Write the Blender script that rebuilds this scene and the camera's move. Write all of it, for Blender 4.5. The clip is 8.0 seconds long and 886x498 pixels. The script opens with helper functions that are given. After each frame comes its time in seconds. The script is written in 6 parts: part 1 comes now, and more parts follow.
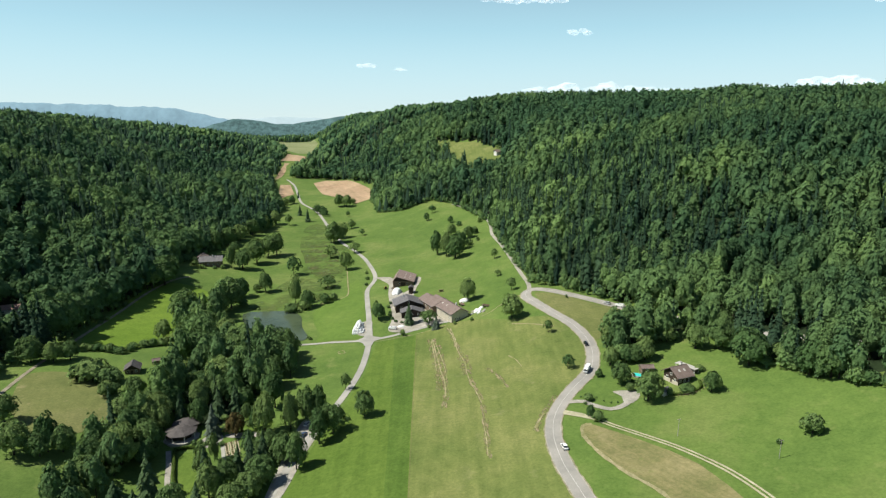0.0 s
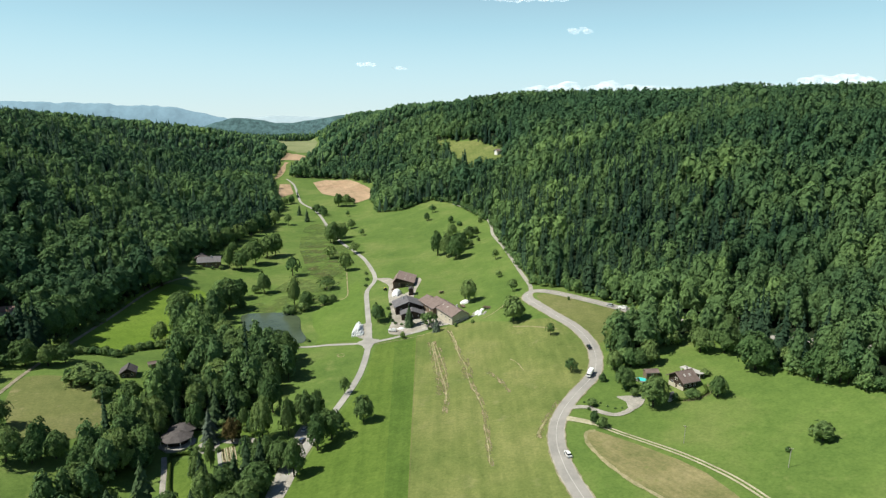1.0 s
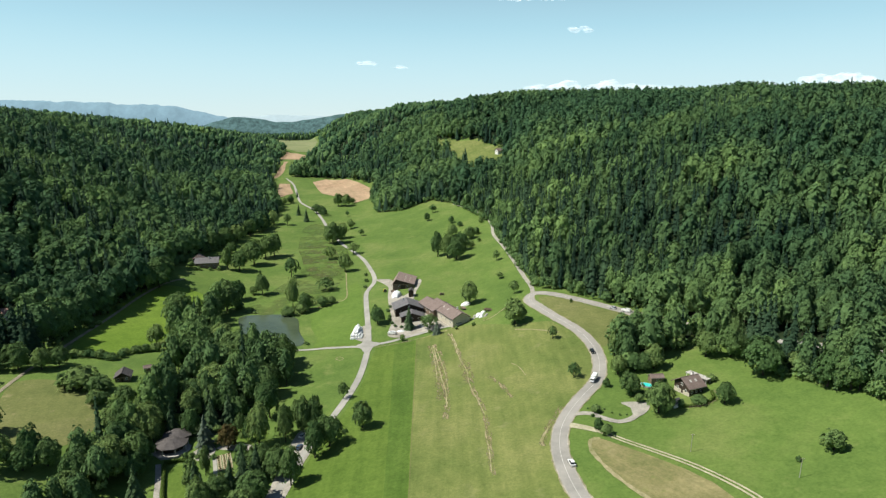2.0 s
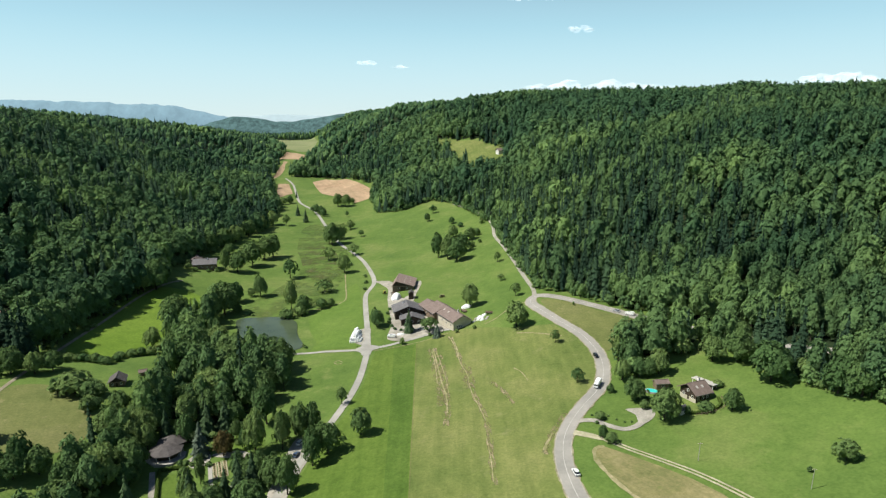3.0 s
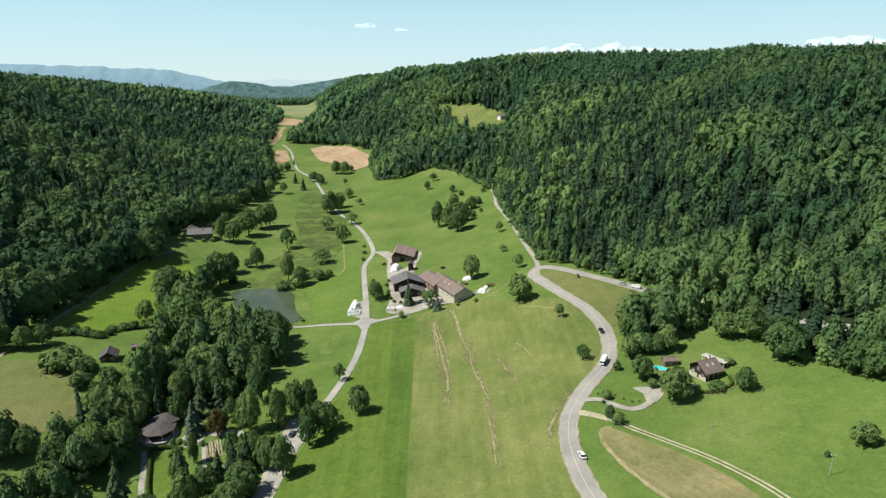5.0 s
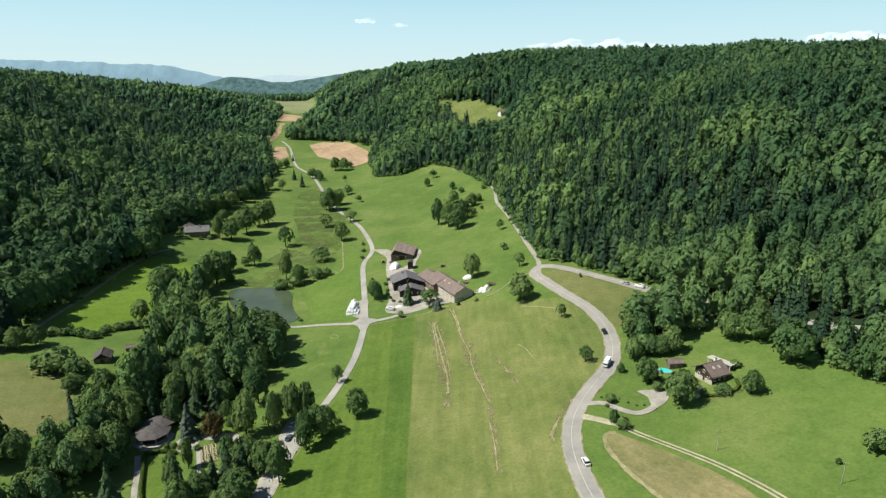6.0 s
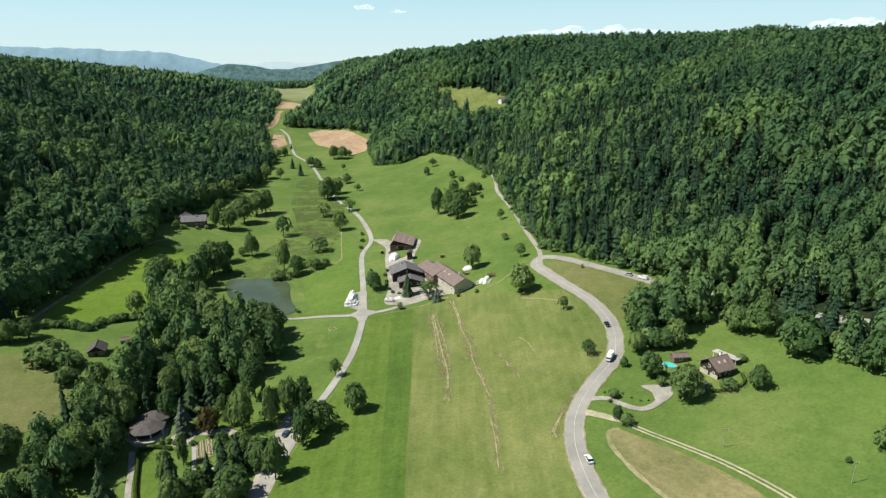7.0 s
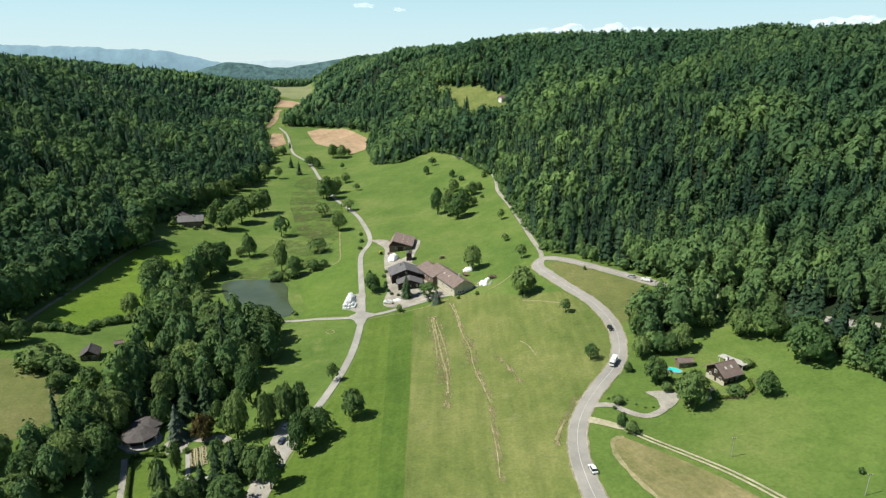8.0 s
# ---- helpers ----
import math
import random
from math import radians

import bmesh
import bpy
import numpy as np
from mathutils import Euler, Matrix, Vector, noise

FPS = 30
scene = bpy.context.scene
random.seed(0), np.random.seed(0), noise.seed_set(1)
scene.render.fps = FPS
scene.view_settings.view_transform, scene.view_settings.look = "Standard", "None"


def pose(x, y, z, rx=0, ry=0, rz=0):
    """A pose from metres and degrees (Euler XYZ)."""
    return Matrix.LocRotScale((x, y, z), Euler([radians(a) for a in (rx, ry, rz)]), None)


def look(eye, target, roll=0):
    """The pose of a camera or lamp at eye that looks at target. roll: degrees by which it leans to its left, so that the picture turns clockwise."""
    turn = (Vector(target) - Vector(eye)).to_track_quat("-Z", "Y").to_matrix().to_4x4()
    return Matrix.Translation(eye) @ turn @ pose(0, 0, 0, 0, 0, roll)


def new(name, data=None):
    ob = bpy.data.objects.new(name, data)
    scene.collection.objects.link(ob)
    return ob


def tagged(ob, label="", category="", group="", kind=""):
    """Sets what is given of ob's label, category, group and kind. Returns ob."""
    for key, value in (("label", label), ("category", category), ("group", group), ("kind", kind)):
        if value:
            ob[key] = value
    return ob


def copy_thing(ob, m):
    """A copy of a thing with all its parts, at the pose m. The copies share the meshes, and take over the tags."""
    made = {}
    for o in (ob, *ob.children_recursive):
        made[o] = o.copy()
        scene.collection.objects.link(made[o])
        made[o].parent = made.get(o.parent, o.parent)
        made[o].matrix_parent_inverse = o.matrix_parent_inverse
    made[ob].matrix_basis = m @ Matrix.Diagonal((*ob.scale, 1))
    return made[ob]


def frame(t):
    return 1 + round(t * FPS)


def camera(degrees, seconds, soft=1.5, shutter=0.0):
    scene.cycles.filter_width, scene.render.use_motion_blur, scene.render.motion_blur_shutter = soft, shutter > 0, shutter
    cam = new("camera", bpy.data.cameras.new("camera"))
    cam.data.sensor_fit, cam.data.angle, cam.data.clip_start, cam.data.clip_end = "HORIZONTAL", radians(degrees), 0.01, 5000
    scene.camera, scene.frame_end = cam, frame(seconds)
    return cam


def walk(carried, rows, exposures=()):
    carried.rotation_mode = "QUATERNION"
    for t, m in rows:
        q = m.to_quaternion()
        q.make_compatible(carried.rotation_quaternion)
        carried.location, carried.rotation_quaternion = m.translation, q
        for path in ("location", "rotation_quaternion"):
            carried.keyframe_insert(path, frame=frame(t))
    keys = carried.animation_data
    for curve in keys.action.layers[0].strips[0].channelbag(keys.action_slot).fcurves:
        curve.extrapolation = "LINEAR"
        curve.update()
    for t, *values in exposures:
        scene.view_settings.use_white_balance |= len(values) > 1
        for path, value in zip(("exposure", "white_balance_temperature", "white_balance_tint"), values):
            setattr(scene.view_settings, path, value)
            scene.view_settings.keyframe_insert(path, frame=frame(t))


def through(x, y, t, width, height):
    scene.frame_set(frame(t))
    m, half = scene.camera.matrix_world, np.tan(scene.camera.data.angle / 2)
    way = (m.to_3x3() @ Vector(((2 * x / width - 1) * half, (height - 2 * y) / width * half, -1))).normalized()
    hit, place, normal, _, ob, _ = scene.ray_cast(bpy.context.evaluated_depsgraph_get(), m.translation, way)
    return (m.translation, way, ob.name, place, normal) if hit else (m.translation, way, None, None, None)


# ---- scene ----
# ---------------------------------------------------------------- camera
CAMERA_HEIGHT = 130.0
PATH = [
    (0.0, 0.00, 0.00, 0.00, -11.47, 0.00),
    (0.5, -0.15, 2.65, 0.25, -11.52, 0.00),
    (1.0, -0.25, 5.45, 0.45, -11.58, 0.01),
    (1.5, -0.30, 8.50, 0.60, -11.63, 0.02),
    (3.0, -0.45, 17.70, 0.82, -11.70, 0.06),
    (3.5, -0.55, 20.77, 0.83, -11.74, 0.06),
    (4.0, -0.62, 23.85, 0.75, -12.55, 0.065),
    (4.5, -0.60, 26.95, 0.65, -14.15, 0.09),
    (6.0, -0.66, 36.02, 0.62, -15.145, 0.08),
    (6.5, -0.70, 39.00, 0.57, -15.68, 0.056),
    (7.0, -0.70, 42.04, 0.54, -16.25, 0.057),
    (7.5, -0.70, 45.08, 0.52, -16.22, 0.046),
    (8.0, -0.72, 48.00, 0.45, -16.39, 0.033),
]
cam = camera(71, 8.0, soft=1.3)
walk(cam, [(t, pose(x, y, CAMERA_HEIGHT + z, 90 + pitch, 0, turn)) for t, x, y, z, pitch, turn in PATH],
     exposures=[(0.0, 0.4, 6550, 6), (8.0, 0.4, 6550, 6)])

# ---------------------------------------------------------------- world and sun
SUN_TO = Vector((-1.0, -0.15, 1.36)).normalized()
world = bpy.data.worlds.new("sky")
scene.world = world
world.use_nodes = True
wn = world.node_tree.nodes
wl = world.node_tree.links
sky = wn.new("ShaderNodeTexSky")
sky.sky_type = "NISHITA"
sky.sun_disc = False
sky.sun_elevation = math.asin(SUN_TO.z)
sky.sun_rotation = math.atan2(SUN_TO.x, SUN_TO.y)
sky.altitude = 600
sky.air_density = 1.0
sky.dust_density = 0.25
sky.ozone_density = 1.2
wn["Background"].inputs["Strength"].default_value = 0.066
haze = wn.new("ShaderNodeMix")
haze.data_type = "RGBA"
veil_colour = wn.new("ShaderNodeMix")
veil_colour.data_type = "RGBA"
veil_colour.inputs[6].default_value = (8.6, 10.45, 11.05, 1)
veil_colour.inputs[7].default_value = (6.1, 10.0, 11.75, 1)
whiter = wn.new("ShaderNodeMapRange")
for socket, value in zip(whiter.inputs[1:5], (0.0, 0.14, 0.0, 1.0)):
    socket.default_value = value
wl.new(whiter.outputs["Result"], veil_colour.inputs[0])
wl.new(veil_colour.outputs[2], haze.inputs[7])
split = wn.new("ShaderNodeSeparateXYZ")
thin_out = wn.new("ShaderNodeMapRange")
thin_out.interpolation_type = "SMOOTHSTEP"
for socket, value in zip(thin_out.inputs[1:5], (0.05, 0.36, 0.86, 0.0)):
    socket.default_value = value
wl.new(wn.new("ShaderNodeTexCoord").outputs["Generated"], split.inputs[0])
wl.new(split.outputs["Z"], thin_out.inputs["Value"])
wl.new(split.outputs["Z"], whiter.inputs["Value"])
wl.new(thin_out.outputs["Result"], haze.inputs[0])
wl.new(sky.outputs[0], haze.inputs[6])
wl.new(haze.outputs[2], wn["Background"].inputs["Color"])
sun_data = bpy.data.lights.new("sun", "SUN")
sun_data.energy = 5.0
sun_data.angle = radians(0.53)
sun_data.color = (1.0, 0.95, 0.86)
sun = new("sun", sun_data)
sun.matrix_world = look((0, 0, 0), -SUN_TO)

# ---------------------------------------------------------------- lie of the land
def pchip(xk, zk, x):
    """Smooth, monotone interpolation of heights between knots."""
    xk, zk, x = np.asarray(xk, float), np.asarray(zk, float), np.asarray(x, float)
    h = np.diff(xk)
    d = np.diff(zk, axis=0) / (h[:, None] if zk.ndim > 1 else h)
    m = np.zeros_like(zk)
    a, b = d[:-1], d[1:]
    same = a * b > 0
    m[1:-1] = np.where(same, 2 * a * b / np.where(same, a + b, 1), 0)
    m[0], m[-1] = d[0], d[-1]
    i = np.clip(np.searchsorted(xk, x) - 1, 0, len(h) - 1)
    hi = h[i]
    t = np.clip((x - xk[i]) / hi, 0, 1)
    if zk.ndim > 1:
        t, hi = t[:, None], hi[:, None]
    return ((1 + 2 * t) * (1 - t) ** 2 * zk[i] + t * (1 - t) ** 2 * hi * m[i]
            + t * t * (3 - 2 * t) * zk[i + 1] + t * t * (t - 1) * hi * m[i + 1])


XS = np.concatenate([np.arange(-4600, -1000, 300), np.arange(-1000, -420, 20), np.arange(-420, 420, 6), np.arange(420, 1000, 20), np.arange(1000, 4601, 300)]).astype(float)
YS = np.concatenate([np.arange(-4600, -200, 400), np.arange(-200, 120, 20), np.arange(120, 720, 6), np.arange(720, 1500, 15), np.arange(1500, 3000, 40), np.arange(3000, 4801, 200)]).astype(float)
SECTIONS = []


def section(y, *knots):
    """One cross-section of the valley: pairs of x and height."""
    SECTIONS.append((y, pchip(knots[0::2], knots[1::2], XS)))


section(-200, -900, 160, -400, 60, -200, 0, -110, -14, -40, -2, 60, 14, 200, 45, 500, 120, 900, 160)
section(220, -900, 165, -420, 60, -240, 4, -180, -1, -115, -13, -64, -6, -30, 1, 14, 6, 55, 13, 82, 16, 130, 25, 165, 37, 260, 52, 420, 110, 650, 156, 900, 156)
section(300, -900, 165, -420, 60, -235, 2, -170, 0, -115, -8, -50, -1, 14, 7, 60, 16, 110, 22, 150, 27, 190, 36, 270, 54, 430, 110, 650, 156, 900, 156)
section(370, -900, 165, -400, 58, -232, 0, -150, -5, -95, -5, -45, 0, -15, 2, 8, 6, 40, 16, 62, 22, 120, 28, 200, 48, 300, 82, 480, 138, 900, 158)
section(440, -900, 164, -420, 64, -238, 3, -160, -5, -90, -4, -55, 2, -25, 8, 20, 13, 60, 24, 120, 34, 200, 62, 320, 100, 500, 147, 900, 160)
section(540, -900, 162, -480, 95, -235, 8, -160, 0, -90, 0, -40, 6, 20, 19, 70, 32, 140, 54, 240, 94, 350, 130, 520, 152, 900, 159)
section(700, -1000, 162, -560, 122, -240, 8, -160, 4, -90, 9, -30, 20, 30, 34, 90, 54, 170, 84, 280, 126, 380, 151, 600, 156, 1000, 160)
section(950, -1100, 160, -700, 137, -280, 20, -210, 17, -120, 22, -60, 40, 40, 82, 95, 98, 130, 120, 240, 153, 400, 162, 1000, 160)
section(1150, -1200, 152, -760, 134, -500, 72, -310, 26, -215, 27, -150, 45, -60, 102, 60, 157, 150, 165, 400, 165, 1100, 162)
section(1500, -1500, 145, -850, 130, -640, 104, -500, 78, -405, 40, -325, 41, -285, 58, -200, 108, -100, 154, 60, 163, 500, 162, 1500, 155)
section(1850, -1700, 130, -1000, 108, -640, 85, -490, 48, -370, 49, -330, 62, -250, 115, -150, 148, -80, 158, 400, 155, 1500, 150)
section(2250, -2000, 110, -1100, 95, -760, 72, -600, 53, -440, 53, -405, 84, -365, 124, -300, 148, -80, 160, 400, 160, 2000, 140)
section(2650, -2000, 100, -1100, 80, -860, 62, -720, 56, -530, 56, -470, 100, -380, 128, -80, 145, 400, 145, 2000, 120)
section(3000, -3000, 70, -1700, 60, -1000, 60, -800, 60, -500, 70, 0, 90, 3000, 90)
section(4900, -4600, 60, -1500, 60, -900, 60, 0, 60, 4600, 60)
LAND = pchip([s[0] for s in SECTIONS], np.array([s[1] for s in SECTIONS]), YS)
ROLL = np.clip((np.abs(YS[:, None] - 0) - 100) / 300, 0, 1) * 1.2
LAND = LAND + ROLL * (np.sin(XS[None] / 31 + YS[:, None] / 57) * np.sin(YS[:, None] / 43 - XS[None] / 83))
SPURS = np.clip((LAND - 45) / 40, 0, 1) * np.clip((3000 - YS[:, None]) / 300, 0, 1) * (YS[:, None] > 100)
LAND = LAND + SPURS * (2.4 * np.sin(XS[None] / 71 + YS[:, None] / 29 + 0.8 * np.sin(XS[None] / 37)) + 1.3 * np.sin(YS[:, None] / 15 - XS[None] / 24 + np.sin(YS[:, None] / 40)))


def ground(x, y):
    """Height of the land, on the triangles of the ground's own mesh."""
    x, y = np.asarray(x, float), np.asarray(y, float)
    i = np.clip(np.searchsorted(XS, x, side="right") - 1, 0, len(XS) - 2)
    j = np.clip(np.searchsorted(YS, y, side="right") - 1, 0, len(YS) - 2)
    u, v = (x - XS[i]) / (XS[i + 1] - XS[i]), (y - YS[j]) / (YS[j + 1] - YS[j])
    a, b, c, d = LAND[j, i], LAND[j, i + 1], LAND[j + 1, i + 1], LAND[j + 1, i]
    return np.where(u > v, a + u * (b - a) + v * (c - b), a + v * (d - a) + u * (c - d))


def inside(poly, x, y):
    """Which of the points lie in a polygon of the plan."""
    x, y = np.asarray(x, float), np.asarray(y, float)
    odd = np.zeros(x.shape, bool)
    for (x0, y0), (x1, y1) in zip(poly, poly[1:] + poly[:1]):
        if y0 != y1:
            odd ^= ((y0 > y) != (y1 > y)) & (x < (x1 - x0) * (y - y0) / (y1 - y0) + x0)
    return odd

POND = [(-144, 430), (-129, 436), (-113, 436), (-102, 426), (-95, 400), (-87, 380), (-92, 372), (-110, 377), (-129, 394)]
WATER = -5.0
pond_x, pond_y = np.meshgrid(XS, YS)
shore = np.full(pond_x.shape, 99.0)
box_near = np.hypot(pond_x + 113, pond_y - 405) < 90
for (ax, ay), (bx, by) in zip(POND, POND[1:] + POND[:1]):
    f = np.clip(((pond_x - ax) * (bx - ax) + (pond_y - ay) * (by - ay)) / ((bx - ax) ** 2 + (by - ay) ** 2), 0, 1)
    shore = np.minimum(shore, np.hypot(pond_x - ax - f * (bx - ax), pond_y - ay - f * (by - ay)))
bank = np.clip((shore - 7) / 14, 0, 1)
LAND = np.where(box_near, (WATER - 0.12) * (1 - bank) + np.maximum(LAND, WATER - 0.12) * bank, LAND)
LAND = np.where(inside(POND, pond_x, pond_y), WATER - 0.5, LAND)

# ---------------------------------------------------------------- materials
def material(name, rough=0.9, metal=0.0, spec=0.3):
    m = bpy.data.materials.new(name)
    m.use_nodes = True
    b = m.node_tree.nodes["Principled BSDF"]
    b.inputs["Roughness"].default_value = rough
    b.inputs["Metallic"].default_value = metal
    b.inputs["Specular IOR Level"].default_value = spec
    return m, m.node_tree.nodes, m.node_tree.links, b


def ramp(nodes, links, source, stops):
    r = nodes.new("ShaderNodeValToRGB")
    while len(r.color_ramp.elements) < len(stops):
        r.color_ramp.elements.new(0.5)
    for e, (p, c) in zip(r.color_ramp.elements, stops):
        e.position, e.color = p, (*c, 1)
    links.new(source, r.inputs[0])
    return r.outputs[0]


def noise_tex(nodes, links, coord, scale, detail=4.0, rough=0.6, stretch=None):
    n = nodes.new("ShaderNodeTexNoise")
    n.inputs["Scale"].default_value, n.inputs["Detail"].default_value, n.inputs["Roughness"].default_value = scale, detail, rough
    if stretch:
        mp = nodes.new("ShaderNodeMapping")
        mp.vector_type = "TEXTURE"
        mp.inputs["Scale"].default_value = [1 / v for v in stretch[:3]]
        if len(stretch) > 3:
            mp.inputs["Rotation"].default_value = (0, 0, radians(stretch[3]))
        links.new(coord, mp.inputs[0])
        coord = mp.outputs[0]
    links.new(coord, n.inputs["Vector"])
    return n.outputs["Fac"]


def mix(nodes, links, a, b, fac, how="MIX"):
    n = nodes.new("ShaderNodeMix")
    n.data_type, n.blend_type = "RGBA", how
    for key, v in ((0, fac), (6, a), (7, b)):
        if isinstance(v, (int, float)):
            n.inputs[key].default_value = v
        elif isinstance(v, tuple):
            n.inputs[key].default_value = (*v, 1)
        else:
            links.new(v, n.inputs[key])
    return n.outputs[2]


def bump(nodes, links, bsdf, height, strength, distance):
    n = nodes.new("ShaderNodeBump")
    n.inputs["Strength"].default_value, n.inputs["Distance"].default_value = strength, distance
    links.new(height, n.inputs["Height"])
    links.new(n.outputs[0], bsdf.inputs["Normal"])


def earth(name, dark, mid, light, patch=0.025, grain=0.9, streak=None, fleck=None, relief=0.5, contrast=1.0):
    """Grass, crops or soil: broad patches, fine grain, and streaks where a mower or plough has gone."""
    m, n, l, b = material(name, 0.95, 0, 0.15)
    dark, mid, light = (tuple(0.88 * v for v in c) for c in (dark, mid, light))
    pos = n.new("ShaderNodeNewGeometry").outputs["Position"]
    broad = noise_tex(n, l, pos, patch, 5, 0.62)
    fine = noise_tex(n, l, pos, grain, 4, 0.7)
    c = ramp(n, l, broad, [(0.34, dark), (0.5, mid), (0.68, light)])
    f = ramp(n, l, fine, [(0.25, (0.62, 0.66, 0.6)), (0.75, (1.3, 1.25, 1.3))])
    c = mix(n, l, c, f, 0.75 * contrast, "MULTIPLY")
    clump = ramp(n, l, noise_tex(n, l, pos, grain * 0.22, 3, 0.6), [(0.3, (0.75, 0.8, 0.75)), (0.7, (1.18, 1.14, 1.15))])
    c = mix(n, l, c, clump, 0.55 * contrast, "MULTIPLY")
    if streak:
        s = ramp(n, l, noise_tex(n, l, pos, 1.0, 3, 0.55, streak), [(0.36, (0.8, 0.84, 0.78)), (0.64, (1.18, 1.14, 1.16))])
        c = mix(n, l, c, s, 0.5, "MULTIPLY")
    if fleck:
        k = ramp(n, l, noise_tex(n, l, pos, patch * 3.3, 6, 0.7), [(0.58, (0, 0, 0)), (0.8, (0.8, 0.8, 0.8))])
        c = mix(n, l, c, fleck, k)
    l.new(c, b.inputs["Base Color"])
    bump(n, l, b, fine, relief, 0.3)
    return m


GRASS = earth("pasture_grass", (0.093, 0.156, 0.034), (0.117, 0.184, 0.041), (0.168, 0.216, 0.062), patch=0.022, fleck=(0.21, 0.235, 0.08))
LUSH = earth("lush_grass", (0.088, 0.148, 0.024), (0.104, 0.166, 0.029), (0.12, 0.18, 0.034), patch=0.02, streak=(0.3, 0.02, 0.3, 2), grain=0.7)
DEEP = earth("deep_green_grass", (0.072, 0.13, 0.022), (0.086, 0.147, 0.026), (0.102, 0.162, 0.031), patch=0.02, streak=(0.3, 0.02, 0.3, 2), grain=0.7)
PASTURE = earth("fresh_pasture_grass", (0.098, 0.168, 0.031), (0.116, 0.19, 0.036), (0.138, 0.208, 0.044), patch=0.02)
VIVID = earth("vivid_meadow_grass", (0.12, 0.2, 0.024), (0.135, 0.218, 0.028), (0.15, 0.23, 0.033), patch=0.02, grain=0.7)
MOWN = earth("mown_meadow", (0.118, 0.162, 0.043), (0.156, 0.19, 0.056), (0.205, 0.222, 0.078), streak=(0.28, 0.012, 0.3, -1), fleck=(0.23, 0.225, 0.105))
DRY = earth("dry_meadow", (0.125, 0.15, 0.048), (0.158, 0.175, 0.06), (0.195, 0.198, 0.08), fleck=(0.3, 0.26, 0.14))
STUBBLE = earth("stubble", (0.165, 0.175, 0.068), (0.215, 0.203, 0.09), (0.275, 0.245, 0.122), patch=0.07, streak=(0.05, 0.75, 0.5, -59), fleck=(0.17, 0.2, 0.06))
WHEAT = earth("ripe_wheat", (0.34, 0.235, 0.15), (0.4, 0.285, 0.185), (0.46, 0.335, 0.22), patch=0.02, grain=0.3, streak=(0.2, 0.02, 0.2, 20))
MARSH = earth("rough_marsh_grass", (0.086, 0.14, 0.038), (0.115, 0.17, 0.047), (0.148, 0.19, 0.06), patch=0.03, grain=0.6, fleck=(0.165, 0.15, 0.068))
BOG = earth("brown_bog_grass", (0.1, 0.125, 0.046), (0.132, 0.14, 0.058), (0.16, 0.148, 0.068), patch=0.04, grain=0.5, fleck=(0.105, 0.15, 0.045))
# Grass paled so that distance haze sits in the far field's colour.
HAZY_MEADOW = earth("hazy_far_meadow", (0.19, 0.225, 0.1), (0.225, 0.25, 0.118), (0.26, 0.275, 0.14), patch=0.01)
# Woodland ground kept near black: shade between the trees is in the colour.
SHADED_FLOOR = earth("shaded_forest_floor", (0.014, 0.026, 0.01), (0.02, 0.036, 0.014), (0.028, 0.046, 0.018), patch=0.08)
TRACE = earth("dry_tractor_trace", (0.22, 0.215, 0.095), (0.3, 0.275, 0.15), (0.39, 0.345, 0.21), patch=0.25, grain=1.2, fleck=(0.15, 0.18, 0.055))
RUT = earth("pale_wheel_rut", (0.36, 0.33, 0.22), (0.43, 0.4, 0.28), (0.5, 0.47, 0.34), patch=0.3, grain=1.5, fleck=(0.22, 0.24, 0.1))
WORN = earth("thin_worn_grass", (0.2, 0.185, 0.085), (0.27, 0.235, 0.13), (0.34, 0.29, 0.175), patch=0.25, grain=1.2)


def thin(mat, scale, stretch, low, high):
    """Lets the ground below show between patches of a thin cover."""
    n, l = mat.node_tree.nodes, mat.node_tree.links
    bare = n.new("ShaderNodeMixShader")
    cover = noise_tex(n, l, n.new("ShaderNodeNewGeometry").outputs["Position"], scale, 5, 0.7, stretch)
    l.new(ramp(n, l, cover, [(low, (0, 0, 0)), (high, (1, 1, 1))]), bare.inputs[0])
    l.new(n.new("ShaderNodeBsdfTransparent").outputs[0], bare.inputs[1])
    l.new(n["Principled BSDF"].outputs[0], bare.inputs[2])
    l.new(bare.outputs[0], n["Material Output"].inputs["Surface"])


thin(WORN, 0.7, (1.0, 0.22, 1.0, 5), 0.44, 0.62)
thin(BOG, 0.05, None, 0.48, 0.68)
thin(MARSH, 0.045, None, 0.44, 0.64)
# Lane gravel darkened: the wood's shade is put into its colour.
SHADE_LANE = earth("shaded_lane_gravel", (0.22, 0.2, 0.14), (0.28, 0.25, 0.18), (0.34, 0.31, 0.23), patch=0.2, grain=1.5)
YARD = earth("farmyard_gravel", (0.28, 0.26, 0.22), (0.37, 0.345, 0.3), (0.46, 0.43, 0.38), patch=0.12, grain=1.5, fleck=(0.2, 0.19, 0.12))
SOIL = earth("worn_soil", (0.27, 0.23, 0.13), (0.34, 0.29, 0.18), (0.4, 0.35, 0.23), patch=0.3, grain=1.5, fleck=(0.17, 0.2, 0.07))
GRAVEL = earth("gravel", (0.29, 0.275, 0.24), (0.36, 0.34, 0.3), (0.43, 0.405, 0.36), patch=0.2, grain=2.2)
LANE = earth("lane_asphalt", (0.3, 0.29, 0.265), (0.36, 0.35, 0.32), (0.42, 0.4, 0.365), patch=0.08, grain=1.6, relief=0.1, contrast=0.4)
ASPHALT = earth("road_asphalt", (0.27, 0.26, 0.24), (0.32, 0.305, 0.28), (0.37, 0.35, 0.32), patch=0.08, grain=1.8, relief=0.1, contrast=0.35)
